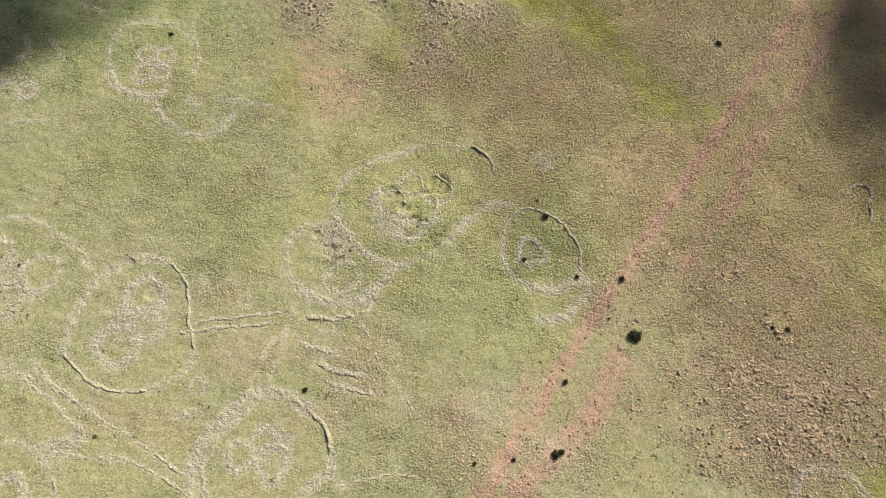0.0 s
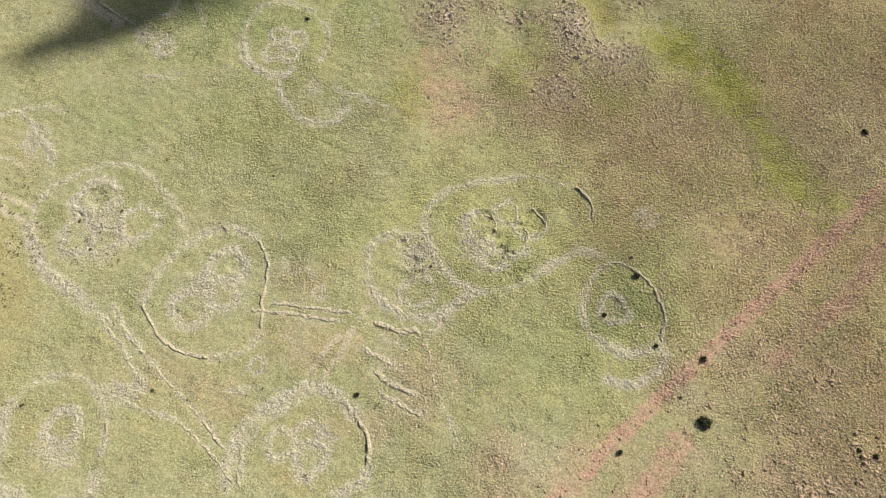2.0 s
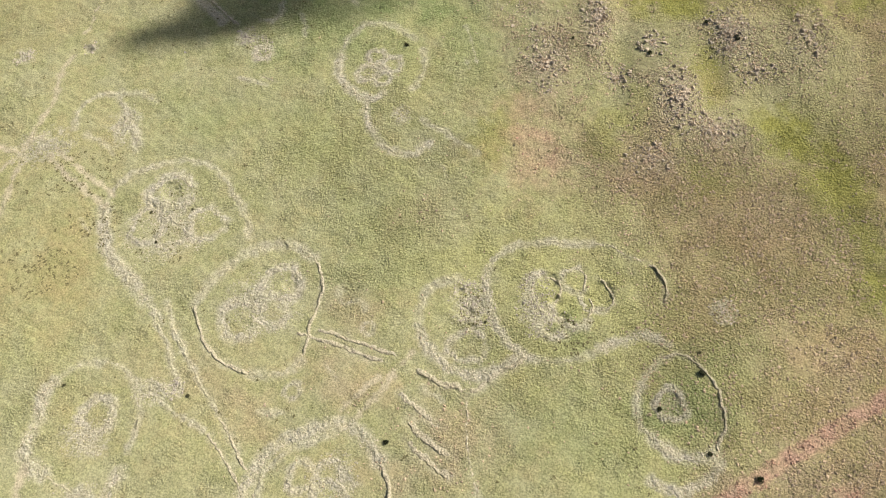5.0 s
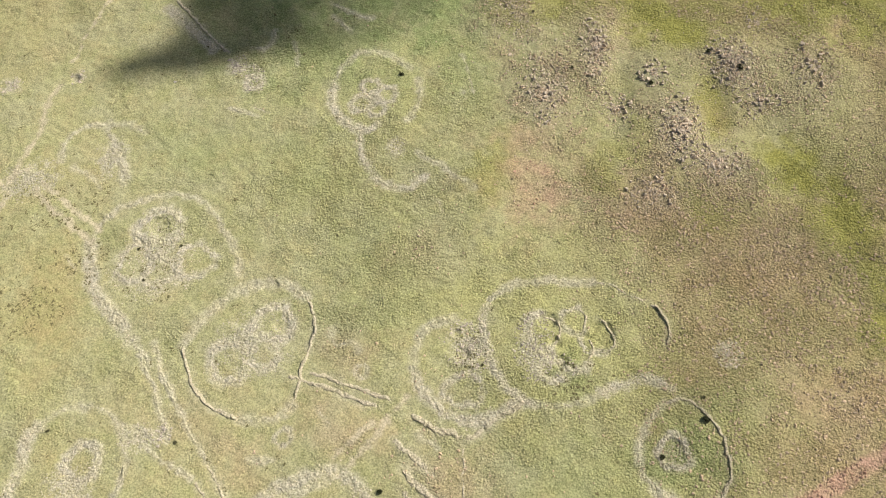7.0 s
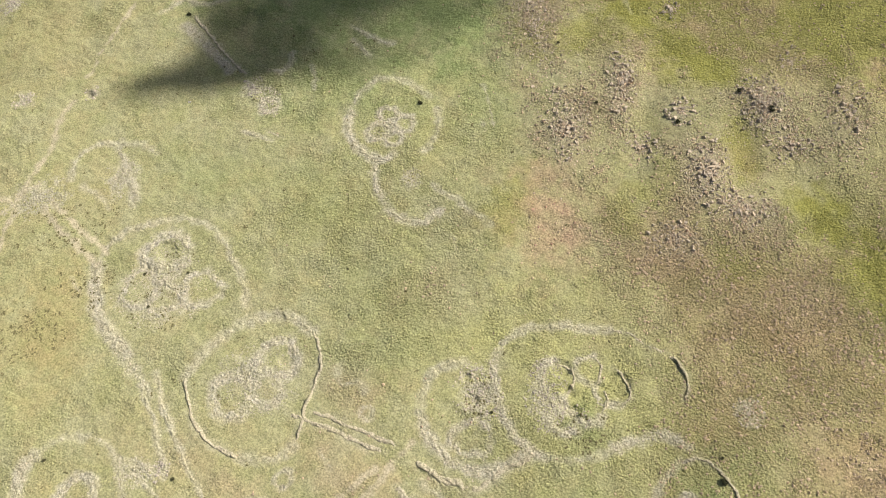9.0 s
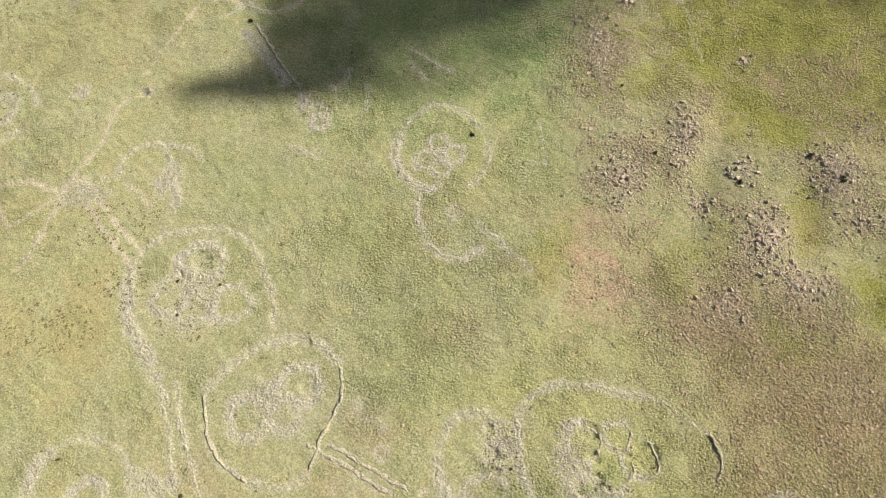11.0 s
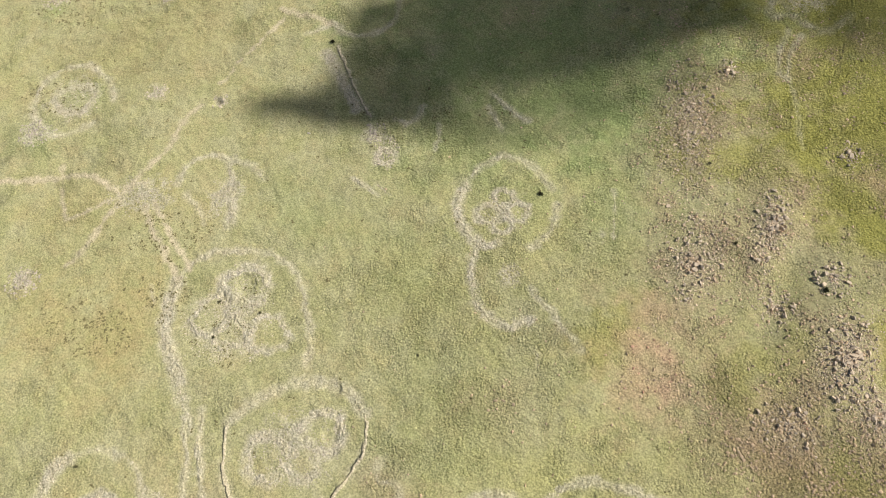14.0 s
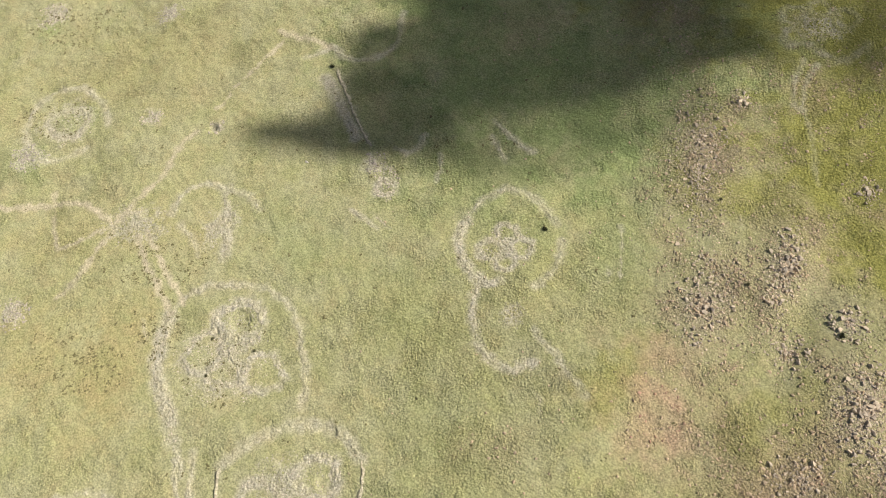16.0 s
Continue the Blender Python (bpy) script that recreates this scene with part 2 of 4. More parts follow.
def mix(m, factor, a, b, blend="MIX"):
    n = m.node_tree.nodes.new("ShaderNodeMix")
    n.data_type, n.blend_type = "RGBA", blend
    for socket, value in ((n.inputs[0], factor), (n.inputs[6], a), (n.inputs[7], b)):
        if hasattr(value, "links"):
            m.node_tree.links.new(value, socket)
        else:
            socket.default_value = value if isinstance(value, (int, float)) else (*value, 1)
    return n.outputs[2]


def ramp(m, value, lo, hi, a=0.0, b=1.0):
    n = m.node_tree.nodes.new("ShaderNodeMapRange")
    for i, v in enumerate((lo, hi, a, b)):
        n.inputs[i + 1].default_value = v
    m.node_tree.links.new(value, n.inputs[0])
    return n.outputs[0]


def grain(m, scale, detail=3.0, rough=0.6):
    pos = m.node_tree.nodes.new("ShaderNodeNewGeometry")
    n = node(m, "ShaderNodeTexNoise", Scale=scale, Detail=detail, Roughness=rough)
    m.node_tree.links.new(pos.outputs["Position"], n.inputs["Vector"])
    return n.outputs["Fac"]


STRAW, OLIVE, MEADOW, BROWN, SOIL, STONE = (.362, .356, .222), (.298, .296, .085), (.245, .302, .132), (.405, .312, .175), (.505, .338, .262), (.535, .502, .430)


def turf(name, islands=False):
    """Grass and soil, coloured by the plan's masks and broken up by noise."""
    m, b, link = material(name, 0.95)

    def mask(key):
        a = m.node_tree.nodes.new("ShaderNodeAttribute")
        a.attribute_name = key
        return a.outputs["Fac"]
    col = mix(m, ramp(m, grain(m, 0.16), 0.38, 0.66), STRAW, (.325, .330, .175))
    col = mix(m, ramp(m, grain(m, 0.055, 4), 0.48, 0.68, 0, 0.6), col, (.350, .350, .172))
    col = mix(m, ramp(m, grain(m, 0.11, 4), 0.50, 0.70, 0, 0.5), col, (.378, .343, .216))
    scrub = mix(m, ramp(m, grain(m, 0.07, 5, 0.6), 0.42, 0.60), BROWN, (.378, .333, .170))
    scrub = mix(m, ramp(m, grain(m, 0.12, 5, 0.65), 0.50, 0.66, 0, 0.75), scrub, (.415, .330, .208))
    col = mix(m, mask("dry"), col, scrub)
    col = mix(m, ramp(m, grain(m, 0.22, 5, 0.65), 0.50, 0.68, 0, 0.55), col, (.380, .342, .195))
    col = mix(m, mask("fresh"), col, (.425, .418, .188))
    col = mix(m, mask("tan"), col, mix(m, ramp(m, grain(m, 0.3, 4), 0.40, 0.62), (.375, .318, .168), (.345, .325, .158)))
    col = mix(m, mask("green"), col, MEADOW)
    col = mix(m, mask("lush"), col, OLIVE)
    col = mix(m, mask("rocky"), col, (.395, .345, .222))
    col = mix(m, mask("red"), col, SOIL)
    col = mix(m, mask("bare"), col, mix(m, ramp(m, grain(m, 0.5), 0.40, 0.60), (.518, .477, .372), STONE))
    col = mix(m, mask("worn"), col, (.485, .432, .325))
    col = mix(m, 1.0, col, mix(m, ramp(m, grain(m, 3.0, 4, 0.7), 0.37, 0.64), (.64, .66, .60), (1.37, 1.355, 1.32)), "MULTIPLY")
    if islands:
        geo = m.node_tree.nodes.new("ShaderNodeNewGeometry")
        col = mix(m, 1.0, col, mix(m, geo.outputs["Random Per Island"], (.84, .86, .80), (1.14, 1.12, 1.11)), "MULTIPLY")
    link(col, b.inputs["Base Color"])
    bump = node(m, "ShaderNodeBump", Strength=1.0, Distance=1.4)
    link(mask("coarse"), bump.inputs["Strength"])
    link(grain(m, 2.3, 5, 0.62), bump.inputs["Height"])
    link(bump.outputs[0], b.inputs["Normal"])
    return m


def rock(name, a, c, lichen, vary=1.0):
    m, b, link = material(name, 0.85)
    geo = m.node_tree.nodes.new("ShaderNodeNewGeometry")
    info = m.node_tree.nodes.new("ShaderNodeObjectInfo")
    col = mix(m, ramp(m, grain(m, 2.2, 5), 0.35, 0.65), a, c)
    col = mix(m, ramp(m, grain(m, 5.0, 3), 0.58, 0.68, 0, 0.6), col, lichen)
    col = mix(m, 1.0, col, mix(m, geo.outputs["Random Per Island"], (1 - .3 * vary, 1 - .3 * vary, 1 - .28 * vary), (1 + .25 * vary, 1 + .2 * vary, 1 + .15 * vary)), "MULTIPLY")
    col = mix(m, 1.0, col, mix(m, info.outputs["Random"], (.78, .78, .8), (1.2, 1.17, 1.12)), "MULTIPLY")
    link(col, b.inputs["Base Color"])
    bump = node(m, "ShaderNodeBump", Strength=0.6, Distance=0.05)
    link(grain(m, 9.0, 4), bump.inputs["Height"])
    link(bump.outputs[0], b.inputs["Normal"])
    return m


GROUND, TUFT = turf("hillside_turf"), turf("grass_tufts", islands=True)
ROCK = rock("outcrop_rock", (.53, .465, .375), (.64, .565, .465), (.42, .365, .28))
LOOSE = rock("loose_stone", (.52, .41, .28), (.61, .50, .37), (.42, .33, .22))
GREY = rock("grey_rubble", (.43, .395, .335), (.54, .50, .43), (.26, .235, .18))
TURFY = rock("turfy_stone", (.43, .41, .265), (.50, .47, .33), (.36, .36, .19), 0.4)
PALE = rock("pale_rubble", (.48, .445, .35), (.57, .53, .44), (.40, .38, .26), 0.5)
REDDISH = rock("reddish_stone", (.46, .29, .21), (.55, .38, .29), (.38, .26, .185))


LEAF, LEAF_B, LEAF_R = material("shrub_leaf", 0.7)
LEAF_R(mix(LEAF, ramp(LEAF, grain(LEAF, 6.0), 0.35, 0.65), (.028, .033, .016), (.075, .08, .038)), LEAF_B.inputs["Base Color"])
WEED, WEED_B, WEED_R = material("weed_leaf", 0.8)
WEED_R(mix(WEED, ramp(WEED, grain(WEED, 3.0), 0.35, 0.65), (.125, .115, .055), (.185, .165, .085)), WEED_B.inputs["Base Color"])
SCRUB, SCRUB_B, SCRUB_R = material("scrub_leaf", 0.8)
SCRUB_R(mix(SCRUB, ramp(SCRUB, grain(SCRUB, 5.0), 0.35, 0.65), (.085, .085, .045), (.16, .15, .085)), SCRUB_B.inputs["Base Color"])
BARK, BARK_B, BARK_LINK = material("shrub_bark", 0.9)
BARK_LINK(mix(BARK, ramp(BARK, grain(BARK, 20.0), 0.35, 0.65), (.07, .05, .035), (.14, .11, .08)), BARK_B.inputs["Base Color"])


def vapour(name, thin):
    """Cloud: white, letting a share of the sunlight through."""
    m, b, link = material(name, 1.0)
    link(mix(m, ramp(m, grain(m, 0.02), 0.3, 0.7), (.78, .79, .81), (.88, .88, .88)), b.inputs["Base Color"])
    b.inputs["Alpha"].default_value = 1 - thin
    return m


VAPOUR, VEIL = vapour("cloud_vapour", 0.33), vapour("thin_cloud_vapour", 0.75)


# ---- mesh helpers ----
def mesh(name, verts, faces, mat, smooth=False, attributes=()):
    """A mesh from arrays: faces is an n x 3 or n x 4 array."""
    verts, faces = np.asarray(verts, np.float32), np.asarray(faces, np.int32)
    n, k = faces.shape
    me = bpy.data.meshes.new(name)
    me.vertices.add(len(verts))
    me.vertices.foreach_set("co", verts.ravel())
    me.loops.add(n * k)
    me.loops.foreach_set("vertex_index", faces.ravel())
    me.polygons.add(n)
    me.polygons.foreach_set("loop_start", np.arange(0, n * k, k, dtype=np.int32))
    me.polygons.foreach_set("use_smooth", np.full(n, smooth))
    me.update(calc_edges=True)
    for key, values in attributes:
        me.attributes.new(key, "FLOAT", "POINT").data.foreach_set("value", np.asarray(values, np.float32))
    me.materials.append(mat)
    return me


def child(name, me, parent, label="", kind=""):
    ob = new(name, me)
    ob.parent = parent
    return tagged(ob, label, kind=kind)


def base(name, x, y):
    ob = new(name)
    ob.location = (x, y, float(height(x, y)))
    return ob


def sheet(rows, columns):
    i = np.arange(rows * columns).reshape(rows, columns)
    return np.stack([i[:-1, :-1], i[:-1, 1:], i[1:, 1:], i[1:, :-1]], -1).reshape(-1, 4)


OCTA = np.array([(1, 0, 0), (0, 1, 0), (-1, 0, 0), (0, -1, 0), (0, 0, 1), (0, 0, -1)], float)
OCTA_F = np.array([(0, 1, 4), (1, 2, 4), (2, 3, 4), (3, 0, 4), (1, 0, 5), (2, 1, 5), (3, 2, 5), (0, 3, 5)])


def stones(x, y, size, lift=0.25, z=None, flat=1.0):
    """Verts and faces of many small uneven stones lying on the ground."""
    n = len(x)
    turn, squash = rng.uniform(0, 6.28, n), flat * rng.uniform(0.35, 0.65, n)
    v = OCTA[None] * (1 + 0.45 * rng.uniform(-1, 1, (n, 6, 1))) + 0.2 * rng.uniform(-1, 1, (n, 6, 3))
    v = v * np.stack([size, size * rng.uniform(0.6, 1, n), size * squash], -1)[:, None]
    c, s = np.cos(turn)[:, None], np.sin(turn)[:, None]
    z = height(x, y) if z is None else z
    out = np.stack([v[..., 0] * c - v[..., 1] * s + x[:, None], v[..., 0] * s + v[..., 1] * c + y[:, None], v[..., 2] + (z + lift * size)[:, None]], -1)
    return out.reshape(-1, 3), (OCTA_F[None] + 6 * np.arange(n)[:, None, None]).reshape(-1, 3)


# ---- the plan of the walls ----
PLAN, RUBBLE, PENS = {}, {}, []


def wall(owner, look_of, width, high, line, closed=False):
    line = glide(line, 0.4, closed)
    line = line + 0.22 * np.stack([vnoise(line[:, 0] / 1.6, line[:, 1] / 1.6, 5), vnoise(line[:, 0] / 1.6, line[:, 1] / 1.6, 6)], -1)
    line = line + 0.17 * np.stack([vnoise(line[:, 0] / 0.55, line[:, 1] / 0.55, 7), vnoise(line[:, 0] / 0.55, line[:, 1] / 0.55, 8)], -1)
    if closed:
        line = np.vstack([line, line[:1]])
    PLAN.setdefault(owner, []).append((look_of, width, high, line, False))
    WALL_LINES.append((line, width * (0.5 if look_of == "p" else 0.55), {"b": 0.55, "s": 0.75, "w": 0.3, "p": 1.0}[look_of], look_of == "p"))


def round_wall(owner, look_of, width, high, centre, rx, ry, turn, start, stop):
    """A ring or an arc of wall round centre."""
    n = max(5, int((stop - start) / 30))
    c, s = math.cos(radians(turn)), math.sin(radians(turn))
    points = []
    for k in range(n + (stop - start < 360)):
        a = radians(start + (stop - start) * k / n)
        wob = 1 + 0.10 * math.sin(3 * a + centre[0]) + 0.06 * math.sin(5 * a + centre[1])
        u, v = rx * wob * math.cos(a), ry * wob * math.sin(a)
        points.append((centre[0] + u * c - v * s, centre[1] + u * s + v * c))
    wall(owner, look_of, width, high, points, stop - start >= 360)
    PENS.append((*centre, rx - 0.25 * width, ry - 0.25 * width, turn))
    PLAN[owner][-1] = PLAN[owner][-1][:4] + (True,)


def rubble(owner, x, y, rx, ry, turn):
    RUBBLE.setdefault(owner, []).append((x, y, rx, ry, turn))


# walls: enclosure, look (b bank, s stony, w crisp), width, height, line
wall("C", "w", 1.5, 0.8, [(-66.5, 48.6), (-63.7, 45.4), (-59.9, 42.7), (-56.2, 41.1), (-53.0, 40.8), (-48.9, 41.4)])
wall("C", "b", 2.0, 0.3, [(-48.9, 41.4), (-44.9, 43.0), (-42.8, 44.8), (-41.6, 47.6)])
wall("C", "w", 1.2, 0.85, [(-41.6, 47.9), (-42.3, 51.3), (-43.4, 54.5), (-44.2, 58.5), (-45.2, 61.9), (-47.0, 64.4), (-49.5, 66.2)])
wall("C", "b", 2.2, 0.3, [(-49.5, 66.2), (-52.8, 66.9), (-56.0, 66.7), (-59.6, 64.8), (-62.9, 61.4), (-65.3, 56.6), (-66.5, 51.6), (-66.5, 48.6)])
round_wall("C", "s", 2.2, 0.35, (-56.2, 49.8), 4.0, 3.5, 24, 0, 360)
round_wall("C", "s", 2.2, 0.35, (-53.0, 59.1), 3.6, 3.4, 24, 0, 360)
round_wall("C", "s", 1.8, 0.3, (-51.5, 53.1), 2.9, 2.8, 24, 0, 360)
wall("X1", "w", 1.7, 0.6, [(-45.8, 51.8), (-42.8, 52.0), (-36.9, 52.8), (-32.2, 53.0), (-27.2, 53.9)])
wall("X2", "w", 1.6, 0.55, [(-42.2, 53.7), (-37.9, 54.5), (-33.2, 55.0), (-29.2, 55.3), (-25.4, 55.6)])
round_wall("Y1", "s", 1.0, 0.25, (-33.1, 58.1), 1.1, 1.2, 24, 0, 360)
round_wall("Y2", "s", 1.1, 0.25, (-40.1, 41.9), 1.3, 1.4, 24, 0, 360)
wall("Y3", "b", 1.5, 0.3, [(-43.3, 36.5), (-41.4, 36.8), (-40.1, 37.6)])
wall("Y4", "w", 0.8, 0.3, [(-36.7, 48.7), (-34.9, 47.9), (-33.1, 46.9)])
wall("Y5", "b", 1.4, 0.2, [(-42.0, 62.9), (-39.8, 60.5), (-37.2, 62.2), (-35.1, 61.3)])
wall("P1", "p", 1.2, 0.3, [(-23.4, 57.6), (-24.4, 53.1), (-25.6, 48.1), (-27.2, 43.1)])
wall("P2", "p", 1.2, 0.25, [(-27.0, 51.0), (-28.7, 46.7), (-30.4, 42.5)])
wall("G", "w", 2.4, 0.9, [(-21.2, 55.0), (-18.4, 54.9), (-15.8, 54.4), (-13.5, 55.2), (-11.1, 55.1)])
wall("G", "w", 2.0, 0.75, [(-11.1, 55.1), (-9.3, 56.7), (-7.4, 60.3), (-5.5, 62.7), (-4.1, 65.3)])
wall("G", "b", 1.8, 0.35, [(-24.6, 62.4), (-25.6, 65.0), (-26.1, 68.0), (-25.5, 70.7), (-23.4, 73.0), (-21.6, 74.2)])
wall("G", "s", 2.0, 0.35, [(-24.6, 62.4), (-22.6, 60.3), (-19.7, 58.7), (-16.4, 57.8), (-12.9, 57.8), (-10.2, 58.4), (-7.6, 60.9), (-6.0, 63.6), (-5.0, 65.5)])
round_wall("G", "s", 1.4, 0.2, (-14.5, 62.8), 3.4, 2.9, 24, 0, 360)
wall("T1", "w", 2.3, 0.6, [(-21.7, 49.7), (-18.3, 48.8), (-15.8, 48.1), (-12.7, 47.7)])
wall("T2", "w", 2.5, 0.75, [(-18.8, 46.3), (-15.6, 45.0), (-12.3, 44.2), (-9.0, 43.8)])
wall("T3", "w", 2.3, 0.6, [(-17.4, 43.1), (-14.0, 41.9), (-10.8, 41.1), (-7.1, 40.7)])
wall("T4", "b", 1.1, 0.25, [(-19.2, 52.6), (-16.8, 52.1), (-14.4, 51.9)])
wall("V", "w", 1.0, 0.32, [(-11.7, 55.1), (-9.6, 52.1), (-7.5, 47.5), (-4.8, 43.4), (-2.1, 40.5), (0.1, 36.4)])
wall("H", "s", 1.8, 0.4, [(-3.8, 65.2), (-7.2, 65.9), (-10.8, 67.9), (-13.9, 71.4), (-16.6, 75.2), (-17.4, 78.7)])
wall("H", "b", 1.6, 0.35, [(-17.4, 78.7), (-16.4, 82.4), (-13.9, 85.1), (-10.0, 87.2), (-6.0, 89.0), (-0.9, 91.0)])
wall("H", "w", 1.2, 0.4, [(-0.9, 91.0), (1.8, 91.8), (4.1, 91.6), (7.2, 91.2), (9.8, 91.1)])
wall("H", "w", 1.3, 1.25, [(9.7, 91.4), (12.2, 90.6), (14.1, 88.8), (15.0, 86.9), (15.0, 85.3)])
wall("H", "b", 1.6, 0.3, [(-3.8, 65.2), (-0.0, 66.3), (3.6, 68.3), (6.3, 70.5), (8.2, 72.9)])
round_wall("H", "w", 1.0, 0.6, (-5.7, 78.5), 2.8, 3.2, 24, -60, 100)
round_wall("H", "s", 1.8, 0.35, (-5.7, 78.5), 3.0, 3.5, 24, 100, 300)
round_wall("H", "w", 1.1, 0.5, (-1.3, 82.7), 2.1, 2.5, 24, -70, 80)
round_wall("H", "s", 1.3, 0.3, (-1.3, 82.7), 2.4, 2.5, 24, 80, 290)
round_wall("H", "w", 1.0, 0.7, (3.4, 81.6), 3.0, 3.1, 24, -60, 90)
round_wall("H", "s", 1.4, 0.4, (3.4, 81.6), 3.0, 3.1, 24, 150, 300)
round_wall("H", "w", 1.0, 0.55, (0.2, 77.5), 3.6, 3.4, 24, -40, 60)
round_wall("H", "s", 1.8, 0.45, (0.2, 77.5), 3.8, 3.6, 24, 170, 320)
round_wall("H", "s", 2.0, 0.5, (-1.7, 72.5), 2.4, 1.9, 24, 0, 360)
wall("Z", "s", 1.8, 0.3, [(7.7, 72.0), (9.9, 74.8), (12.4, 77.1), (15.2, 78.3), (18.7, 78.1)])
wall("I", "b", 1.5, 0.3, [(17.9, 75.2), (17.2, 72.8), (16.7, 69.7), (17.0, 65.9), (18.6, 62.8), (21.4, 61.4)])
wall("I", "w", 1.2, 0.75, [(17.9, 75.2), (20.5, 77.0), (23.1, 77.3), (26.1, 76.1), (28.5, 74.0), (30.7, 71.2), (31.8, 68.4), (31.9, 65.2), (31.9, 63.1)])
wall("I", "s", 2.3, 0.45, [(21.5, 61.5), (24.1, 60.4), (26.7, 60.3), (29.8, 61.5), (32.0, 63.0)])
wall("I", "s", 2.0, 0.4, [(23.6, 54.4), (26.6, 54.4), (28.8, 55.2), (31.0, 57.5), (32.6, 59.7), (32.7, 62.5)])
round_wall("I", "s", 1.5, 0.55, (22.3, 68.1), 2.5, 2.7, 25, 0, 360)
wall("D", "s", 2.6, 0.4, [(-37.6, 20.8), (-39.1, 23.8), (-39.0, 27.8), (-37.8, 31.6), (-35.8, 35.2), (-32.0, 38.5), (-28.3, 40.6), (-25.1, 40.7), (-22.1, 39.3), (-19.2, 37.7)])
wall("D", "b", 1.5, 0.4, [(-35.4, 22.3), (-36.9, 25.3), (-37.1, 28.0), (-36.0, 31.5), (-33.4, 34.8), (-29.2, 38.3)])
wall("D", "w", 1.6, 1.15, [(-19.2, 37.7), (-17.0, 35.7), (-15.5, 33.0), (-14.5, 29.3)])
wall("D", "s", 2.2, 0.3, [(-14.5, 29.3), (-14.8, 26.9), (-17.3, 24.8), (-18.9, 23.5)])
round_wall("D", "s", 1.5, 0.35, (-30.9, 29.8), 2.2, 2.4, 0, 0, 360)
round_wall("D", "s", 1.8, 0.35, (-25.0, 28.7), 2.6, 2.9, 0, 0, 360)
round_wall("D", "s", 1.6, 0.3, (-26.6, 32.5), 2.0, 2.2, 0, -30, 200)
wall("D2", "w", 1.0, 0.4, [(-13.9, 24.5), (-9.0, 25.4), (-3.1, 26.5), (0.8, 25.9)])
wall("D3", "w", 1.2, 0.5, [(-37.4, 24.5), (-36.2, 22.4), (-34.7, 20.6)])
wall("LP", "b", 1.0, 0.35, [(-69.9, 44.9), (-66.2, 41.3), (-61.5, 38.8), (-55.6, 35.3), (-50.0, 32.4)])
wall("LP", "w", 1.2, 0.55, [(-50.0, 32.4), (-47.1, 30.7), (-43.7, 28.5), (-39.9, 26.0)])
wall("LQ", "b", 1.1, 0.3, [(-75.6, 45.7), (-70.5, 41.8), (-66.8, 39.3), (-63.6, 36.5), (-60.0, 34.1), (-59.1, 31.6)])
wall("LR", "b", 1.2, 0.25, [(-69.2, 31.6), (-63.9, 30.4), (-58.6, 29.6), (-53.5, 29.3), (-50.6, 29.0)])
wall("LR", "w", 1.3, 0.5, [(-50.6, 29.0), (-46.6, 27.3), (-42.7, 25.2), (-39.5, 23.2), (-36.0, 21.0)])
wall("L", "b", 1.2, 0.4, [(-63.7, 26.7), (-62.8, 23.7), (-61.8, 19.6)])
wall("L", "s", 2.6, 0.3, [(-61.0, 16.8), (-60.8, 13.7), (-60.8, 11.1), (-62.5, 9.2), (-66.4, 8.4)])
wall("L", "s", 2.6, 0.35, [(-82.3, 24.8), (-82.7, 21.0), (-81.1, 18.2), (-79.9, 14.2), (-78.9, 11.5), (-76.3, 10.5), (-73.1, 10.5)])
wall("L", "w", 1.0, 0.45, [(-73.1, 10.5), (-69.7, 10.1), (-66.3, 10.3)])
wall("L", "b", 1.4, 0.3, [(-82.3, 24.8), (-80.0, 28.9), (-75.4, 31.9), (-71.4, 32.1), (-68.2, 30.5), (-64.0, 27.2)])
round_wall("L", "s", 2.0, 0.4, (-71.1, 23.1), 3.1, 3.0, 24, -80, 250)
wall("L2", "p", 1.6, 0.25, [(-77.5, 9.8), (-76.1, 6.1), (-73.8, 1.8)])
wall("E", "s", 2.8, 0.4, [(-96.4, 58.3), (-93.0, 53.8), (-89.4, 50.5), (-84.9, 48.4), (-80.0, 46.7), (-76.2, 44.7)])
wall("E", "b", 1.4, 0.25, [(-96.9, 58.6), (-97.0, 62.9), (-95.1, 67.5), (-90.1, 72.1), (-85.3, 74.9), (-80.4, 75.3), (-75.9, 74.0), (-71.8, 71.4), (-67.5, 68.7), (-64.3, 64.8)])
round_wall("E", "s", 2.4, 0.4, (-84.8, 67.0), 4.7, 3.7, 23, 0, 360)
round_wall("E", "s", 1.8, 0.3, (-73.9, 63.7), 3.6, 3.4, 23, 0, 360)
round_wall("E", "s", 1.8, 0.3, (-85.1, 58.3), 3.4, 4.0, 23, 0, 360)
round_wall("E", "s", 1.8, 0.3, (-79.5, 59.0), 3.1, 2.9, 23, 0, 360)
wall("E2", "p", 1.3, 0.3, [(-96.6, 58.7), (-104.2, 60.1), (-110.4, 61.7), (-115.4, 63.4)])
wall("E3", "p", 1.1, 0.25, [(-96.2, 61.7), (-104.0, 62.9), (-109.5, 64.0), (-114.7, 65.2)])
wall("E4", "b", 1.1, 0.3, [(-76.2, 44.7), (-72.7, 44.2), (-69.8, 42.7)])
wall("E5", "b", 1.0, 0.35, [(-72.0, 46.8), (-68.7, 43.8), (-65.9, 41.7), (-62.7, 39.7)])
wall("E6", "w", 0.8, 0.25, [(-99.4, 53.9), (-97.5, 53.0), (-95.6, 52.1)])
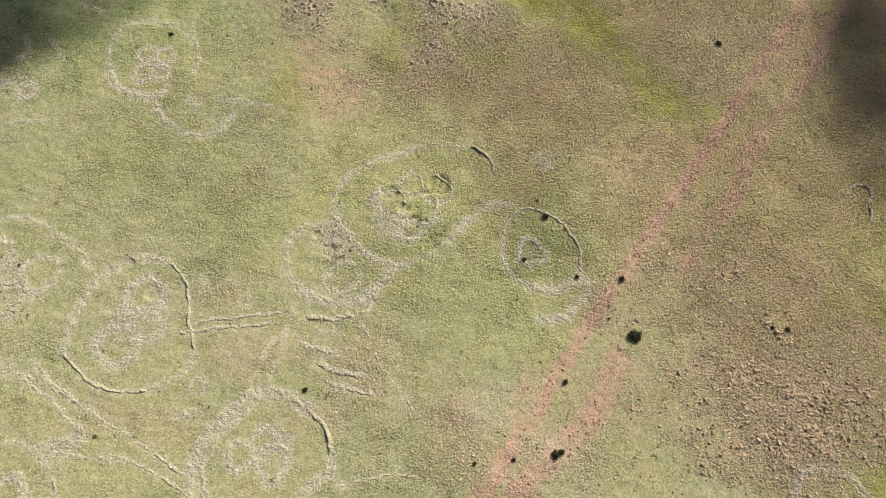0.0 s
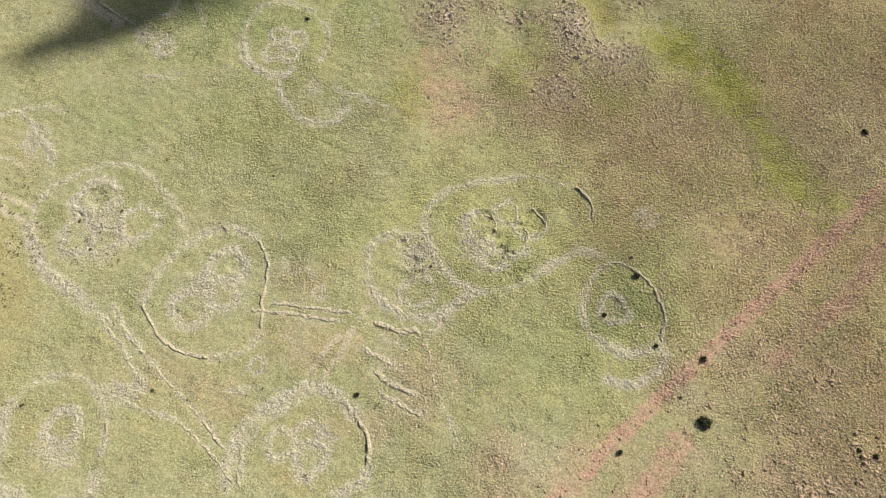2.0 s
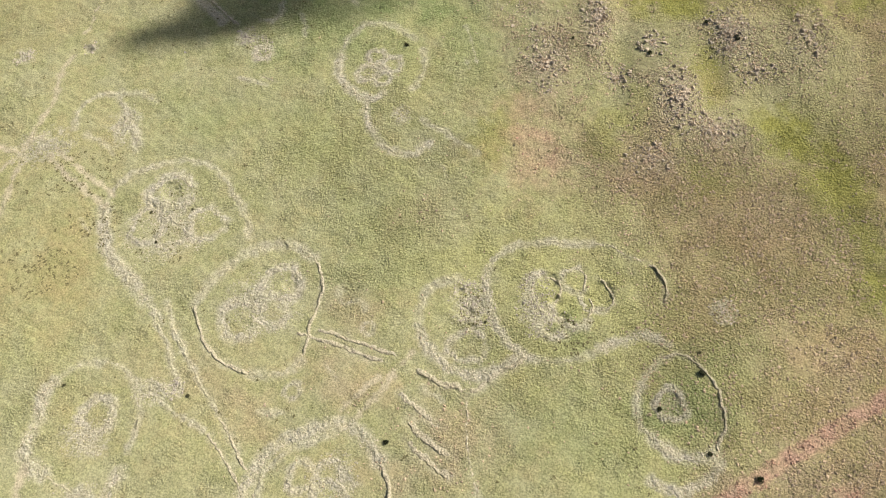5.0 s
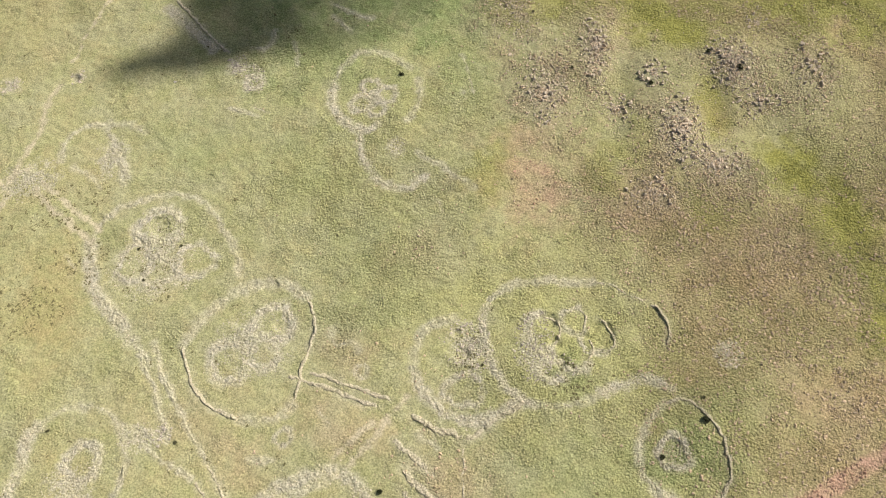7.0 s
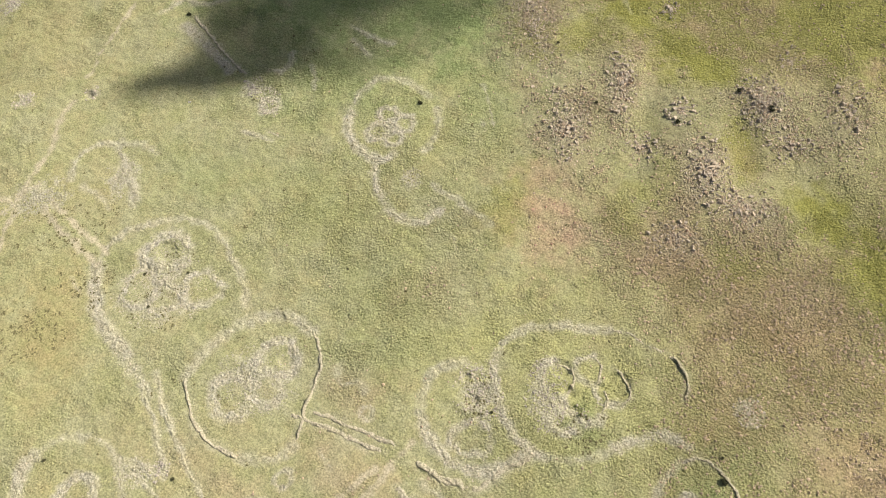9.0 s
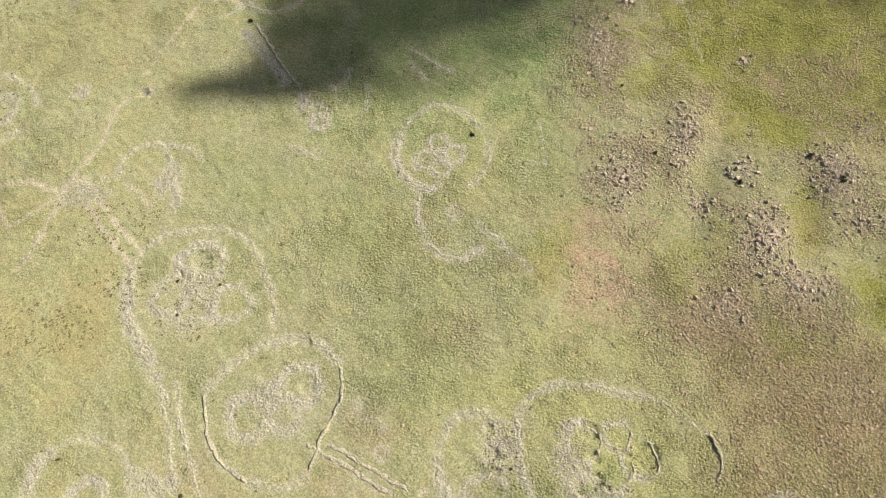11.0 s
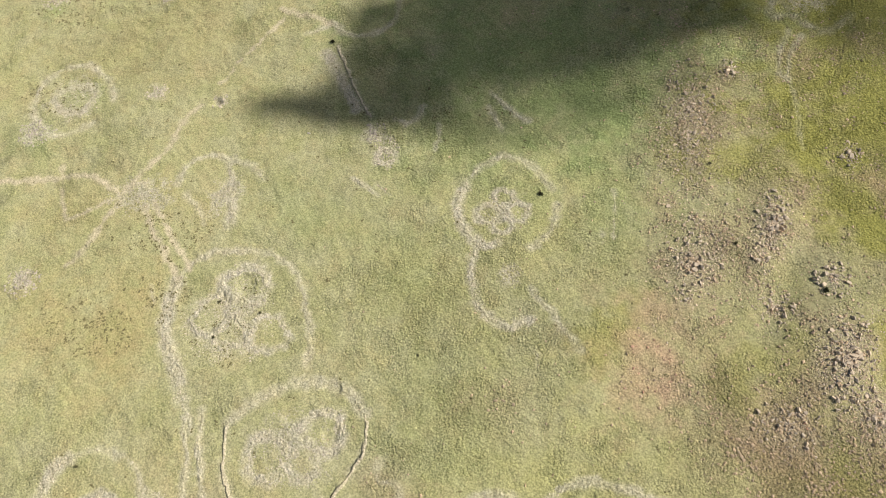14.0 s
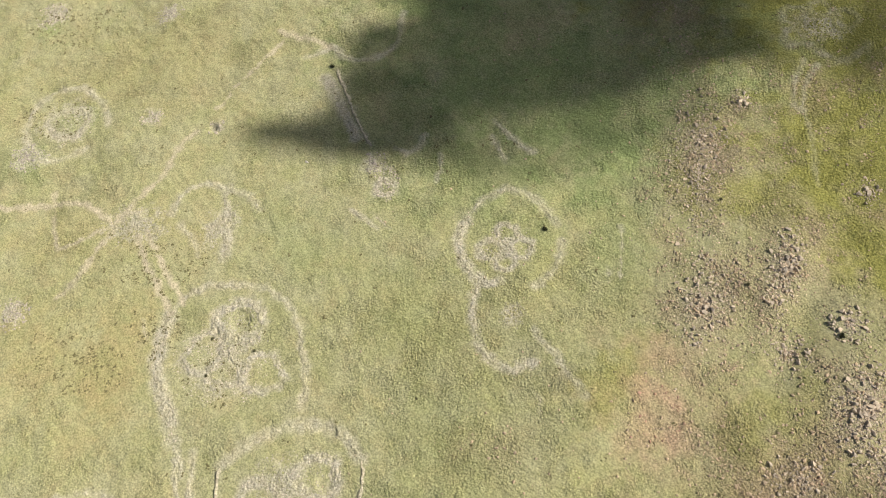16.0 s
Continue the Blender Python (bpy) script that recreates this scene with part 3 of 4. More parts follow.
wall("Q1", "p", 1.4, 0.3, [(-148.1, 42.6), (-144.5, 46.3), (-138.9, 51.7), (-131.7, 58.9), (-126.4, 60.7), (-121.6, 61.4)])
wall("Q2", "p", 1.4, 0.3, [(-120.5, 61.2), (-118.6, 53.7), (-116.9, 48.6), (-116.6, 44.1)])
wall("Q3", "p", 1.0, 0.2, [(-122.0, 63.1), (-120.8, 65.2), (-119.3, 67.5)])
wall("Q4", "p", 1.4, 0.2, [(-121.3, 62.7), (-122.7, 70.5), (-123.2, 75.3), (-124.5, 78.2), (-126.2, 82.2), (-126.3, 86.9)])
wall("Q5", "p", 0.8, 0.2, [(-127.9, 93.2), (-127.9, 95.6), (-129.0, 99.9), (-129.0, 103.7), (-129.4, 108.4), (-129.9, 114.2)])
wall("Q6", "p", 1.0, 0.25, [(-126.1, 49.9), (-123.9, 54.8), (-122.5, 58.2), (-120.9, 61.3)])
wall("Q7", "p", 1.2, 0.25, [(-137.9, 56.5), (-132.6, 53.2), (-126.6, 49.8)])
wall("M", "b", 1.6, 0.3, [(-114.0, 70.8), (-115.9, 74.7), (-115.7, 78.2), (-112.9, 81.4), (-107.7, 83.4), (-104.3, 84.7), (-100.3, 83.9)])
round_wall("M", "s", 1.6, 0.3, (-108.5, 77.4), 3.6, 3.7, 41, -90, 60)
wall("M", "s", 2.4, 0.3, [(-105.0, 78.2), (-101.6, 76.2), (-98.5, 72.9)])
wall("M", "b", 1.4, 0.25, [(-110.5, 70.9), (-104.9, 70.5), (-102.0, 69.4)])
wall("N", "b", 1.8, 0.35, [(-158.3, 60.6), (-161.7, 65.6), (-161.4, 70.8), (-157.6, 75.6), (-153.0, 76.6), (-147.8, 76.0), (-143.9, 74.1)])
wall("N", "b", 1.6, 0.25, [(-158.3, 60.6), (-152.4, 58.2), (-146.0, 60.5), (-143.0, 67.3)])
round_wall("N", "s", 2.0, 0.3, (-151.7, 68.4), 4.7, 3.5, 40, 0, 360)
wall("O1", "w", 1.4, 0.65, [(-114.9, 116.5), (-108.7, 114.0), (-103.4, 111.6), (-98.6, 109.9), (-94.6, 108.8)])
wall("O1", "s", 2.6, 0.35, [(-114.3, 113.6), (-109.4, 112.1), (-103.4, 109.9), (-98.1, 108.1)])
wall("O2", "b", 1.5, 0.4, [(-122.5, 113.9), (-120.7, 116.6), (-119.5, 119.7), (-116.4, 119.5), (-113.1, 120.8), (-110.6, 123.5), (-109.0, 127.0), (-109.8, 130.3), (-114.5, 136.2)])
wall("O3", "p", 1.5, 0.3, [(-132.6, 114.8), (-128.0, 116.8), (-123.5, 118.4), (-119.5, 119.3)])
round_wall("K", "s", 1.6, 0.35, (-85.2, 104.3), 1.8, 1.8, 41, 0, 360)
wall("K1", "b", 1.1, 0.35, [(-86.7, 96.4), (-84.1, 96.4), (-82.0, 96.7), (-79.7, 97.0)])
wall("K2", "w", 0.9, 0.35, [(-83.1, 98.9), (-80.4, 98.7), (-77.7, 98.8)])
wall("K3", "b", 1.2, 0.3, [(-90.4, 111.6), (-87.7, 112.6), (-87.1, 115.6), (-88.4, 118.0)])
wall("K4", "b", 1.0, 0.3, [(-82.8, 116.7), (-80.6, 115.2), (-78.6, 112.3)])
wall("J", "b", 1.8, 0.25, [(-68.7, 110.9), (-68.8, 115.3), (-66.7, 119.7), (-61.3, 121.7), (-54.9, 120.2)])
wall("J", "s", 2.0, 0.45, [(-68.7, 110.6), (-66.7, 106.4), (-63.6, 103.8), (-60.4, 102.8), (-56.9, 103.2), (-54.9, 105.2)])
wall("J", "b", 1.6, 0.35, [(-52.0, 118.3), (-49.7, 114.7), (-49.2, 110.7), (-49.8, 108.3)])
round_wall("J", "s", 1.4, 0.4, (-60.6, 108.5), 2.1, 1.8, 42, 0, 360)
round_wall("J", "s", 1.4, 0.4, (-56.5, 112.4), 2.0, 1.9, 42, 0, 360)
round_wall("J", "s", 1.3, 0.35, (-60.9, 112.8), 1.8, 1.7, 42, 0, 360)
round_wall("J", "s", 1.3, 0.35, (-56.6, 108.4), 1.8, 1.5, 42, 0, 360)
wall("J2", "s", 1.7, 0.35, [(-57.6, 102.1), (-55.4, 98.5), (-52.0, 95.6), (-48.4, 93.6), (-44.5, 93.7), (-41.6, 95.2), (-40.2, 98.8)])
wall("J3", "b", 1.4, 0.25, [(-44.3, 102.7), (-39.5, 101.9), (-33.8, 100.5), (-30.0, 99.9)])
wall("J4", "w", 0.8, 0.3, [(-35.8, 94.6), (-34.5, 93.7), (-33.5, 92.6)])
wall("S1", "b", 1.2, 0.35, [(-79.5, 129.4), (-75.2, 128.5), (-71.3, 128.5), (-68.6, 128.8)])
wall("S2", "b", 1.2, 0.3, [(-77.6, 126.2), (-74.2, 124.9), (-70.8, 123.6)])
round_wall("U", "b", 1.4, 0.4, (-50.5, 184.5), 2.1, 2.2, 38, 0, 360)
round_wall("U", "b", 1.4, 0.4, (-47.6, 188.5), 2.1, 1.8, 38, 0, 360)
round_wall("U", "b", 1.5, 0.4, (-42.5, 189.4), 2.3, 2.4, 38, 0, 360)
round_wall("U", "b", 1.5, 0.35, (-47.4, 180.1), 1.9, 2.0, 39, 0, 360)
wall("U", "b", 2.0, 0.35, [(-45.3, 180.4), (-41.1, 180.5), (-37.2, 182.0), (-36.1, 185.1), (-35.7, 188.1)])
wall("U2", "b", 1.0, 0.3, [(-42.8, 177.1), (-40.9, 171.7), (-37.5, 167.7)])
wall("U2", "b", 1.0, 0.3, [(-40.6, 177.7), (-39.3, 173.0), (-36.7, 168.7), (-32.7, 165.4), (-28.8, 160.9), (-24.7, 156.8)])
wall("B", "w", 1.3, 1.2, [(87.6, 81.6), (90.2, 82.7), (91.8, 82.1), (92.1, 80.6), (91.2, 78.5), (91.5, 76.9), (90.4, 74.0)])
wall("OO", "s", 1.6, 0.4, [(65.9, 23.2), (67.1, 26.2), (69.7, 27.5), (72.7, 27.1), (75.2, 25.9), (76.8, 24.5), (76.8, 21.8)])
wall("DI", "b", 0.6, 0.25, [(-46.1, 128.0), (-42.9, 124.6), (-38.9, 119.3)])
wall("DI", "b", 0.7, 0.15, [(-42.5, 120.3), (-41.4, 119.3), (-40.5, 118.5)])

rubble("C", -54.3, 54.0, 7.0, 6.2, 24)
rubble("G", -17.2, 70.1, 3.9, 5.3, 24)
rubble("H", -6.4, 75.4, 3.4, 6.0, 24)
rubble("H", -1.3, 73.4, 3.2, 2.5, 24)
rubble("I", 22.3, 68.1, 2.2, 2.2, 25)
rubble("D", -25.5, 31.3, 4.5, 4.9, -0)
rubble("D", -24.8, 25.1, 2.5, 1.5, -0)
rubble("L", -70.6, 18.7, 4.5, 3.6, 25)
rubble("L", -65.2, 10.2, 4.7, 2.2, 25)
rubble("E", -84.2, 65.4, 5.9, 5.5, 23)
rubble("E", -81.0, 59.0, 8.4, 5.9, 23)
rubble("heap", 25.4, 88.2, 2.3, 2.5, 24)
rubble("heap", -60.3, 33.1, 1.6, 1.8, -0)
rubble("LR", -63.8, 30.8, 3.7, 2.6, 24)
rubble("K", -85.9, 104.9, 2.5, 3.6, 41)
rubble("J", -58.6, 110.5, 4.7, 4.0, 42)
rubble("J2", -48.6, 101.9, 2.2, 2.5, 43)
rubble("N", -152.3, 68.4, 6.6, 5.7, 40)
rubble("heap", -151.1, 57.3, 4.2, 3.4, 40)
rubble("heap", -137.2, 82.2, 2.9, 2.1, 40)
rubble("heap", -158.6, 101.5, 3.2, 3.1, 37)
rubble("heap", -182.1, 82.4, 4.0, 3.7, 37)
rubble("M", -104.2, 76.4, 3.5, 5.2, 41)
rubble("heap", -124.0, 90.0, 1.8, 1.7, 40)
rubble("heap", -120.8, 36.2, 3.4, 3.3, 43)
rubble("Q4", -117.8, 64.4, 7.3, 4.5, 41)
rubble("heap", -91.2, 106.2, 2.8, 2.6, 40)
rubble("U", -45.5, 185.6, 5.7, 4.7, 38)

# ---- ground: one sheet to the horizon ----
def graded(lo, hi, stride, far):
    inner = np.arange(lo, hi + stride / 2, stride)
    grow = stride * 2 * 1.28 ** np.arange(26)
    out = np.cumsum(grow)
    out = out[out < far]
    return np.concatenate([lo - out[::-1], inner, hi + out])


gx, gy = graded(-206, 112, 0.42, 2600), graded(-4, 212, 0.42, 2600)
GX, GY = np.meshgrid(gx, gy)
GX, GY = GX.ravel(), GY.ravel()
look_up = masks(GX, GY)
for owner, heap_list in RUBBLE.items():
    for cx, cy, rx, ry, turn in heap_list:
        wob = 0.6 * fbm(GX / 2, GY / 2, 77) + 0.25 * vnoise(GX / 0.7, GY / 0.7, 78)
        look_up["bare"] = np.maximum(look_up["bare"], (0.7 if owner == "heap" else 0.66) * step(-0.1, 0.6, ellipse(GX, GY, cx, cy, rx, ry, turn) + wob))
for cx, cy, rx, ry, turn in PENS:                  # turf inside the pens
    look_up["bare"] *= 1 - 0.75 * step(-0.1, 0.5, ellipse(GX, GY, cx, cy, rx, ry, turn) + 0.3 * vnoise(GX / 1.1, GY / 1.1, 79))
look_up["coarse"] = np.maximum(look_up["coarse"], look_up["bare"])
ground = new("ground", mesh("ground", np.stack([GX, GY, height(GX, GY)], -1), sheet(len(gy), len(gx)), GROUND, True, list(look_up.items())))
tagged(ground, "grazed hillside of short yellow-green grass with bare reddish soil", "ground", kind="structure")

# ---- walls ----
KINDS = {"C": ("stone_enclosure", "round ruined enclosure with rubble pens inside, turf-covered"), "D": ("stone_enclosure", "round ruined enclosure with a thick double stone wall"),
         "E": ("stone_enclosure", "large ruined enclosure full of pale stone rubble"), "G": ("stone_enclosure", "ruined ring wall round a grey rubble heap"),
         "H": ("stone_enclosure", "oval ruined enclosure with several sunken round pens"), "I": ("stone_enclosure", "green grassy ring of low stone wall with annex"),
         "J": ("stone_enclosure", "small ruined enclosure with clustered round stone pens"), "L": ("stone_enclosure", "ruined enclosure with a horseshoe-shaped rubble pen"),
         "M": ("stone_enclosure", "faint ruined enclosure beside joining footpaths"), "N": ("stone_enclosure", "faint ruined ring wall in dry grass"),
         "U": ("stone_enclosure", "cluster of ruined round pens on lush grass"), "OO": ("stone_enclosure", "low stone ring round a green hollow"),
         "K": ("stone_enclosure", "tiny round stone hut ring with rubble"), "Y": ("hut_ring", "tiny turf-covered stone hut ring"), "T": ("terrace_bank", "dry crumbling terrace bank on the slope"),
         "Q": ("path_bank", "pale trodden bank beside a footpath"), "P": ("path_bank", "pale turf bank beside an old lane"), "B": ("field_wall", "hooked dark earth scarp in green grass"),
         "X": ("field_wall", "narrow stone wall along an old lane"), "DI": ("ditch_bank", "narrow grassy ditch bank")}


def wall_mesh(name, look_of, width, high, line, ox, oy, oz):
    n = len(line)
    tangent = np.gradient(line, axis=0)
    tangent /= np.linalg.norm(tangent, axis=1)[:, None] + 1e-9
    side = np.stack([-tangent[:, 1], tangent[:, 0]], -1)
    across = np.array([-1, -0.72, -0.42, -0.15, 0.15, 0.42, 0.72, 1.0])
    crest = {"p": np.array([0, .4, .8, 1, 1, .8, .4, 0]), "b": np.array([0, .35, .75, 1, 1, .75, .35, 0]), "s": np.array([0, .45, .8, 1, .95, .85, .4, 0]), "w": np.array([0, .05, 1.0, 1, .72, .45, .2, 0])}[look_of]
    wide = width / 2 * (1 + 0.3 * vnoise(line[:, 0] / 2.1, line[:, 1] / 2.1, 81) + 0.3 * vnoise(line[:, 0] / 0.6, line[:, 1] / 0.6, 82))
    crest = np.repeat(crest[None], n, 0)
    if look_of == "w":                             # a scarp: steep away from the sun, sloping off towards it
        lean = (0.5 + 0.5 * (side[:, 0] * math.cos(SUN_AZ) + side[:, 1] * math.sin(SUN_AZ)))[:, None]
        crest = crest * lean + crest[:, ::-1] * (1 - lean)
        wide = wide * 0.75
    p = line[:, None] + side[:, None] * (across[None, :, None] * wide[:, None, None])
    x, y = p[..., 0], p[..., 1]
    ends = np.minimum(1, np.minimum(np.arange(n), np.arange(n)[::-1]) / 5.0)
    tall = high * {"b": 0.42, "s": 0.36, "w": 0.40, "p": 0.08}[look_of] * ends * np.clip(0.9 + 0.6 * fbm(line[:, 0] / 1.9, line[:, 1] / 1.9, 83) + 0.2 * vnoise(line[:, 0] / 0.7, line[:, 1] / 0.7, 84), 0.12, 1.6)
    rough = {"b": 0.05, "s": 0.075, "w": 0.085, "p": 0.01}[look_of] * (vnoise(x / 0.5, y / 0.5, 85) + 0.6 * vnoise(x / 0.27, y / 0.27, 86))
    body = np.minimum(1, crest * 2)
    z = height(x, y) - 0.07 + crest * tall[:, None] + body * rough
    m = masks(x.ravel(), y.ravel())
    strength = {"b": 0.58, "s": 0.85, "w": 0.95, "p": 0.75}[look_of] * np.clip(0.92 + 0.7 * fbm(x / 4.5, y / 4.5, 89), 0.55, 1.1)
    speck = np.clip(0.95 + 0.25 * vnoise(x / 0.9, y / 0.9, 87) + 0.3 * vnoise(x / 0.3, y / 0.3, 88), 0, 1.2)
    key = "worn" if look_of == "p" else "bare"
    m[key] = np.maximum(m[key], (strength * body * speck).ravel() * (1 - 0.5 * m["lush"]))
    # pale soil, and the brightness of the sunlit slope put into the colour
    if look_of == "w":
        m["worn"] = np.maximum(m["worn"], (0.7 * body * speck).ravel())
    m["green"], m["coarse"] = m["green"] * 0.6, np.maximum(m["coarse"], 0.7 * m["bare"])
    return mesh(name, np.stack([x - ox, y - oy, z - oz], -1).reshape(-1, 3), sheet(n, 8)[:, ::-1], GROUND, False, list(m.items()))


def heap_mesh(ox, oy, oz, cx, cy, rx, ry, turn, big=0.15):
    """Loose stones strewn in an ellipse, thicker towards its middle."""
    n = int(3.14 * rx * ry * (13 if big > 0.15 else 8))
    r, a = np.sqrt(rng.uniform(0, 1, n)) ** 1.2 * 1.15, rng.uniform(0, 6.283, n)
    u, v = rx * r * np.cos(a), ry * r * np.sin(a)
    c, s = math.cos(radians(turn)), math.sin(radians(turn))
    x, y = cx + u * c - v * s, cy + u * s + v * c
    keep = vnoise(x / 1.4, y / 1.4, 88) > -0.35
    x, y = x[keep], y[keep]
    verts, faces = stones(x, y, 0.06 + big * rng.uniform(0, 1, len(x)) ** 3, 0.1, flat=0.85 if big > 0.15 else 0.5)
    return mesh("rubble", verts - np.array([ox, oy, oz]), faces, GREY if big > 0.15 else PALE)


for owner, pieces in PLAN.items():
    kind, label = KINDS.get(owner, KINDS.get(owner[0] if len(owner) > 1 else "", ("field_wall", "low turf-covered field wall on the hillside")))
    heaps = RUBBLE.get(owner, [])
    cx, cy = np.mean([p[3].mean(0) for p in pieces], axis=0)
    thing = base(kind, float(cx), float(cy))
    tagged(thing, label, kind.split("_")[-1], "ruined walls of the settlement")
    place = tuple(thing.location)
    for look_of, width, high, line, pen in pieces:
        part_name = "pen_wall" if pen else "wall_stretch"
        stretch = child(part_name, wall_mesh(part_name, look_of, width, high, line, *place), thing)
        if look_of != "p":
            n = int((0.6 if pen else 1) * len(line) * width * {"b": 0.5, "s": 1.5, "w": 0.25}[look_of])
            i = rng.integers(0, len(line), n)
            x = line[i, 0] + rng.normal(0, width * 0.33, n)
            y = line[i, 1] + rng.normal(0, width * 0.33, n)
            verts, faces = stones(x, y, 0.05 + 0.13 * rng.uniform(0, 1, n) ** 3, z=height(x, y) + high * 0.10, flat=0.28)
            child("stonework", mesh("stonework", verts - np.array(place), faces, PALE if look_of == "s" else TURFY), stretch, "loose pale stones half sunk in turf", "stuff")
    for heap in heaps:
        child("rubble", heap_mesh(*place, *heap, 0.24 if owner in "GHK" else 0.14), thing, "strewn grey stone rubble", "stuff")
for owner, heaps in RUBBLE.items():
    if owner not in PLAN:
        for heap in heaps:
            z = float(height(heap[0], heap[1]))
            ob = new("rubble_heap", heap_mesh(heap[0], heap[1], z, *heap, 0.27))
            ob.location = (heap[0], heap[1], z)
            tagged(ob, "small heap of pale stones sunk in grass", "rubble", "rubble heaps", "stuff")

# ---- rock outcrops ----
BOULDERS = []
for k in range(14):
    bm = bmesh.new()
    for q in range(10):
        d = Vector((random.gauss(0, 1), random.gauss(0, 1), random.gauss(0, 1))).normalized() * random.uniform(0.85, 1.1)
        bm.verts.new((d.x * 1.15, d.y * 0.9, d.z * 0.68))
    made = bmesh.ops.convex_hull(bm, input=bm.verts)
    bmesh.ops.delete(bm, geom=[v for v in bm.verts if not v.link_faces], context="VERTS")
    me = bpy.data.meshes.new("boulder")
    bm.to_mesh(me)
    bm.free()
    me.materials.append(ROCK)
    BOULDERS.append(me)


TAN = [me.copy() for me in BOULDERS]
for me in TAN:
    me.materials.clear()
    me.materials.append(LOOSE)


def outcrop(cx, cy, rx, ry, turn, count, big=0.36):
    thing = base("rock_outcrop", cx, cy)
    tagged(thing, "scatter of tan angular stones on dry ground" if cy < 80 else "outcrop of angular grey boulders breaking through grass", "rocks", "rock outcrops")
    c, s = math.cos(radians(turn)), math.sin(radians(turn))
    for k in range(min(290, int(count * 5.6))):
        r, a = random.random() ** 0.6 * 1.1, random.uniform(0, 6.283)
        u, v = rx * r * math.cos(a), ry * r * math.sin(a)
        x, y = cx + u * c - v * s, cy + u * s + v * c
        size = (0.12 + 1.25 * big * random.random() ** 2.8) * (1.15 - 0.3 * r)
        ob = child("boulder", random.choice(TAN if cy < 80 else BOULDERS), thing)
        ob.location = (x - cx, y - cy, float(height(x, y)) + 0.18 * size - thing.location.z)
        ob.rotation_euler = (random.uniform(-0.35, 0.35), random.uniform(-0.35, 0.35), random.uniform(0, 6.283))
        ob.scale = (size, size * random.uniform(0.7, 1.0), size * random.uniform(0.95, 1.5))
    n = int(count * 22)
    r, a = np.abs(rng.normal(0, 0.75, n)), rng.uniform(0, 6.283, n)
    u, v = rx * r * np.cos(a), ry * r * np.sin(a)
    x, y = cx + u * c - v * s, cy + u * s + v * c
    verts, faces = stones(x, y, 0.08 + 0.14 * rng.uniform(0, 1, n) ** 2.5)
    child("scree", mesh("scree", verts - np.array(tuple(thing.location)), faces, LOOSE if cy < 80 else ROCK), thing, "small stones strewn between the boulders", "stuff")


outcrop(-25.4, 125.4, 4.8, 7.3, 25, 40)
outcrop(-31.1, 132.3, 7.0, 7.6, 25, 12)
outcrop(-20.1, 139.7, 3.0, 8.6, 25, 45)
outcrop(3.4, 127.6, 4.4, 8.0, 26, 80, 0.43)
outcrop(-6.5, 138.6, 3.4, 3.3, 25, 14)
outcrop(7.1, 146.5, 5.1, 6.9, 25, 55)
outcrop(15.5, 140.5, 4.3, 3.8, 26, 18)
outcrop(23.3, 151.3, 5.0, 8.2, 25, 26)
outcrop(12.3, 123.9, 5.7, 4.3, 26, 30)
outcrop(9.2, 159.2, 2.8, 3.9, 25, 8)
outcrop(2.1, 112.7, 4.7, 4.1, 26, 14)
outcrop(60.7, 63.9, 2.9, 2.1, -0, 10)
outcrop(67.9, 52.1, 4.2, 3.9, -0, 12)
outcrop(60.5, 42.6, 3.7, 3.0, -0, 14)
outcrop(68.4, 41.0, 6.1, 3.1, -0, 16)
outcrop(71.8, 33.0, 10.9, 5.0, -0, 50)
outcrop(56.4, 30.2, 7.9, 5.9, -0, 36)
outcrop(77.6, 41.0, 6.1, 4.2, -0, 24)
outcrop(50.4, 44.7, 3.1, 2.7, -0, 3)
outcrop(-46.2, 162.4, 2.3, 2.3, 40, 8)
outcrop(-46.8, 150.6, 4.9, 10.7, 40, 26)
outcrop(-17.9, 161.6, 2.3, 2.8, 41, 8)
outcrop(-11.0, 128.6, 3.6, 3.9, 43, 16)
outcrop(-42.5, 145.0, 6.0, 13.0, 32, 50, 0.2)

white_stone = new("white_stone", BOULDERS[3].copy())
white_stone.data.materials.clear()
white_stone.data.materials.append(rock("bleached_stone", (.72, .70, .66), (.80, .78, .74), (.62, .60, .55)))
white_stone.location, white_stone.scale = (-102.0, 97.4, float(height(-102.0, 97.4)) + 0.12), (0.38, 0.36, 0.42)
tagged(white_stone, "single bleached white stone lying in short grass", "stone")

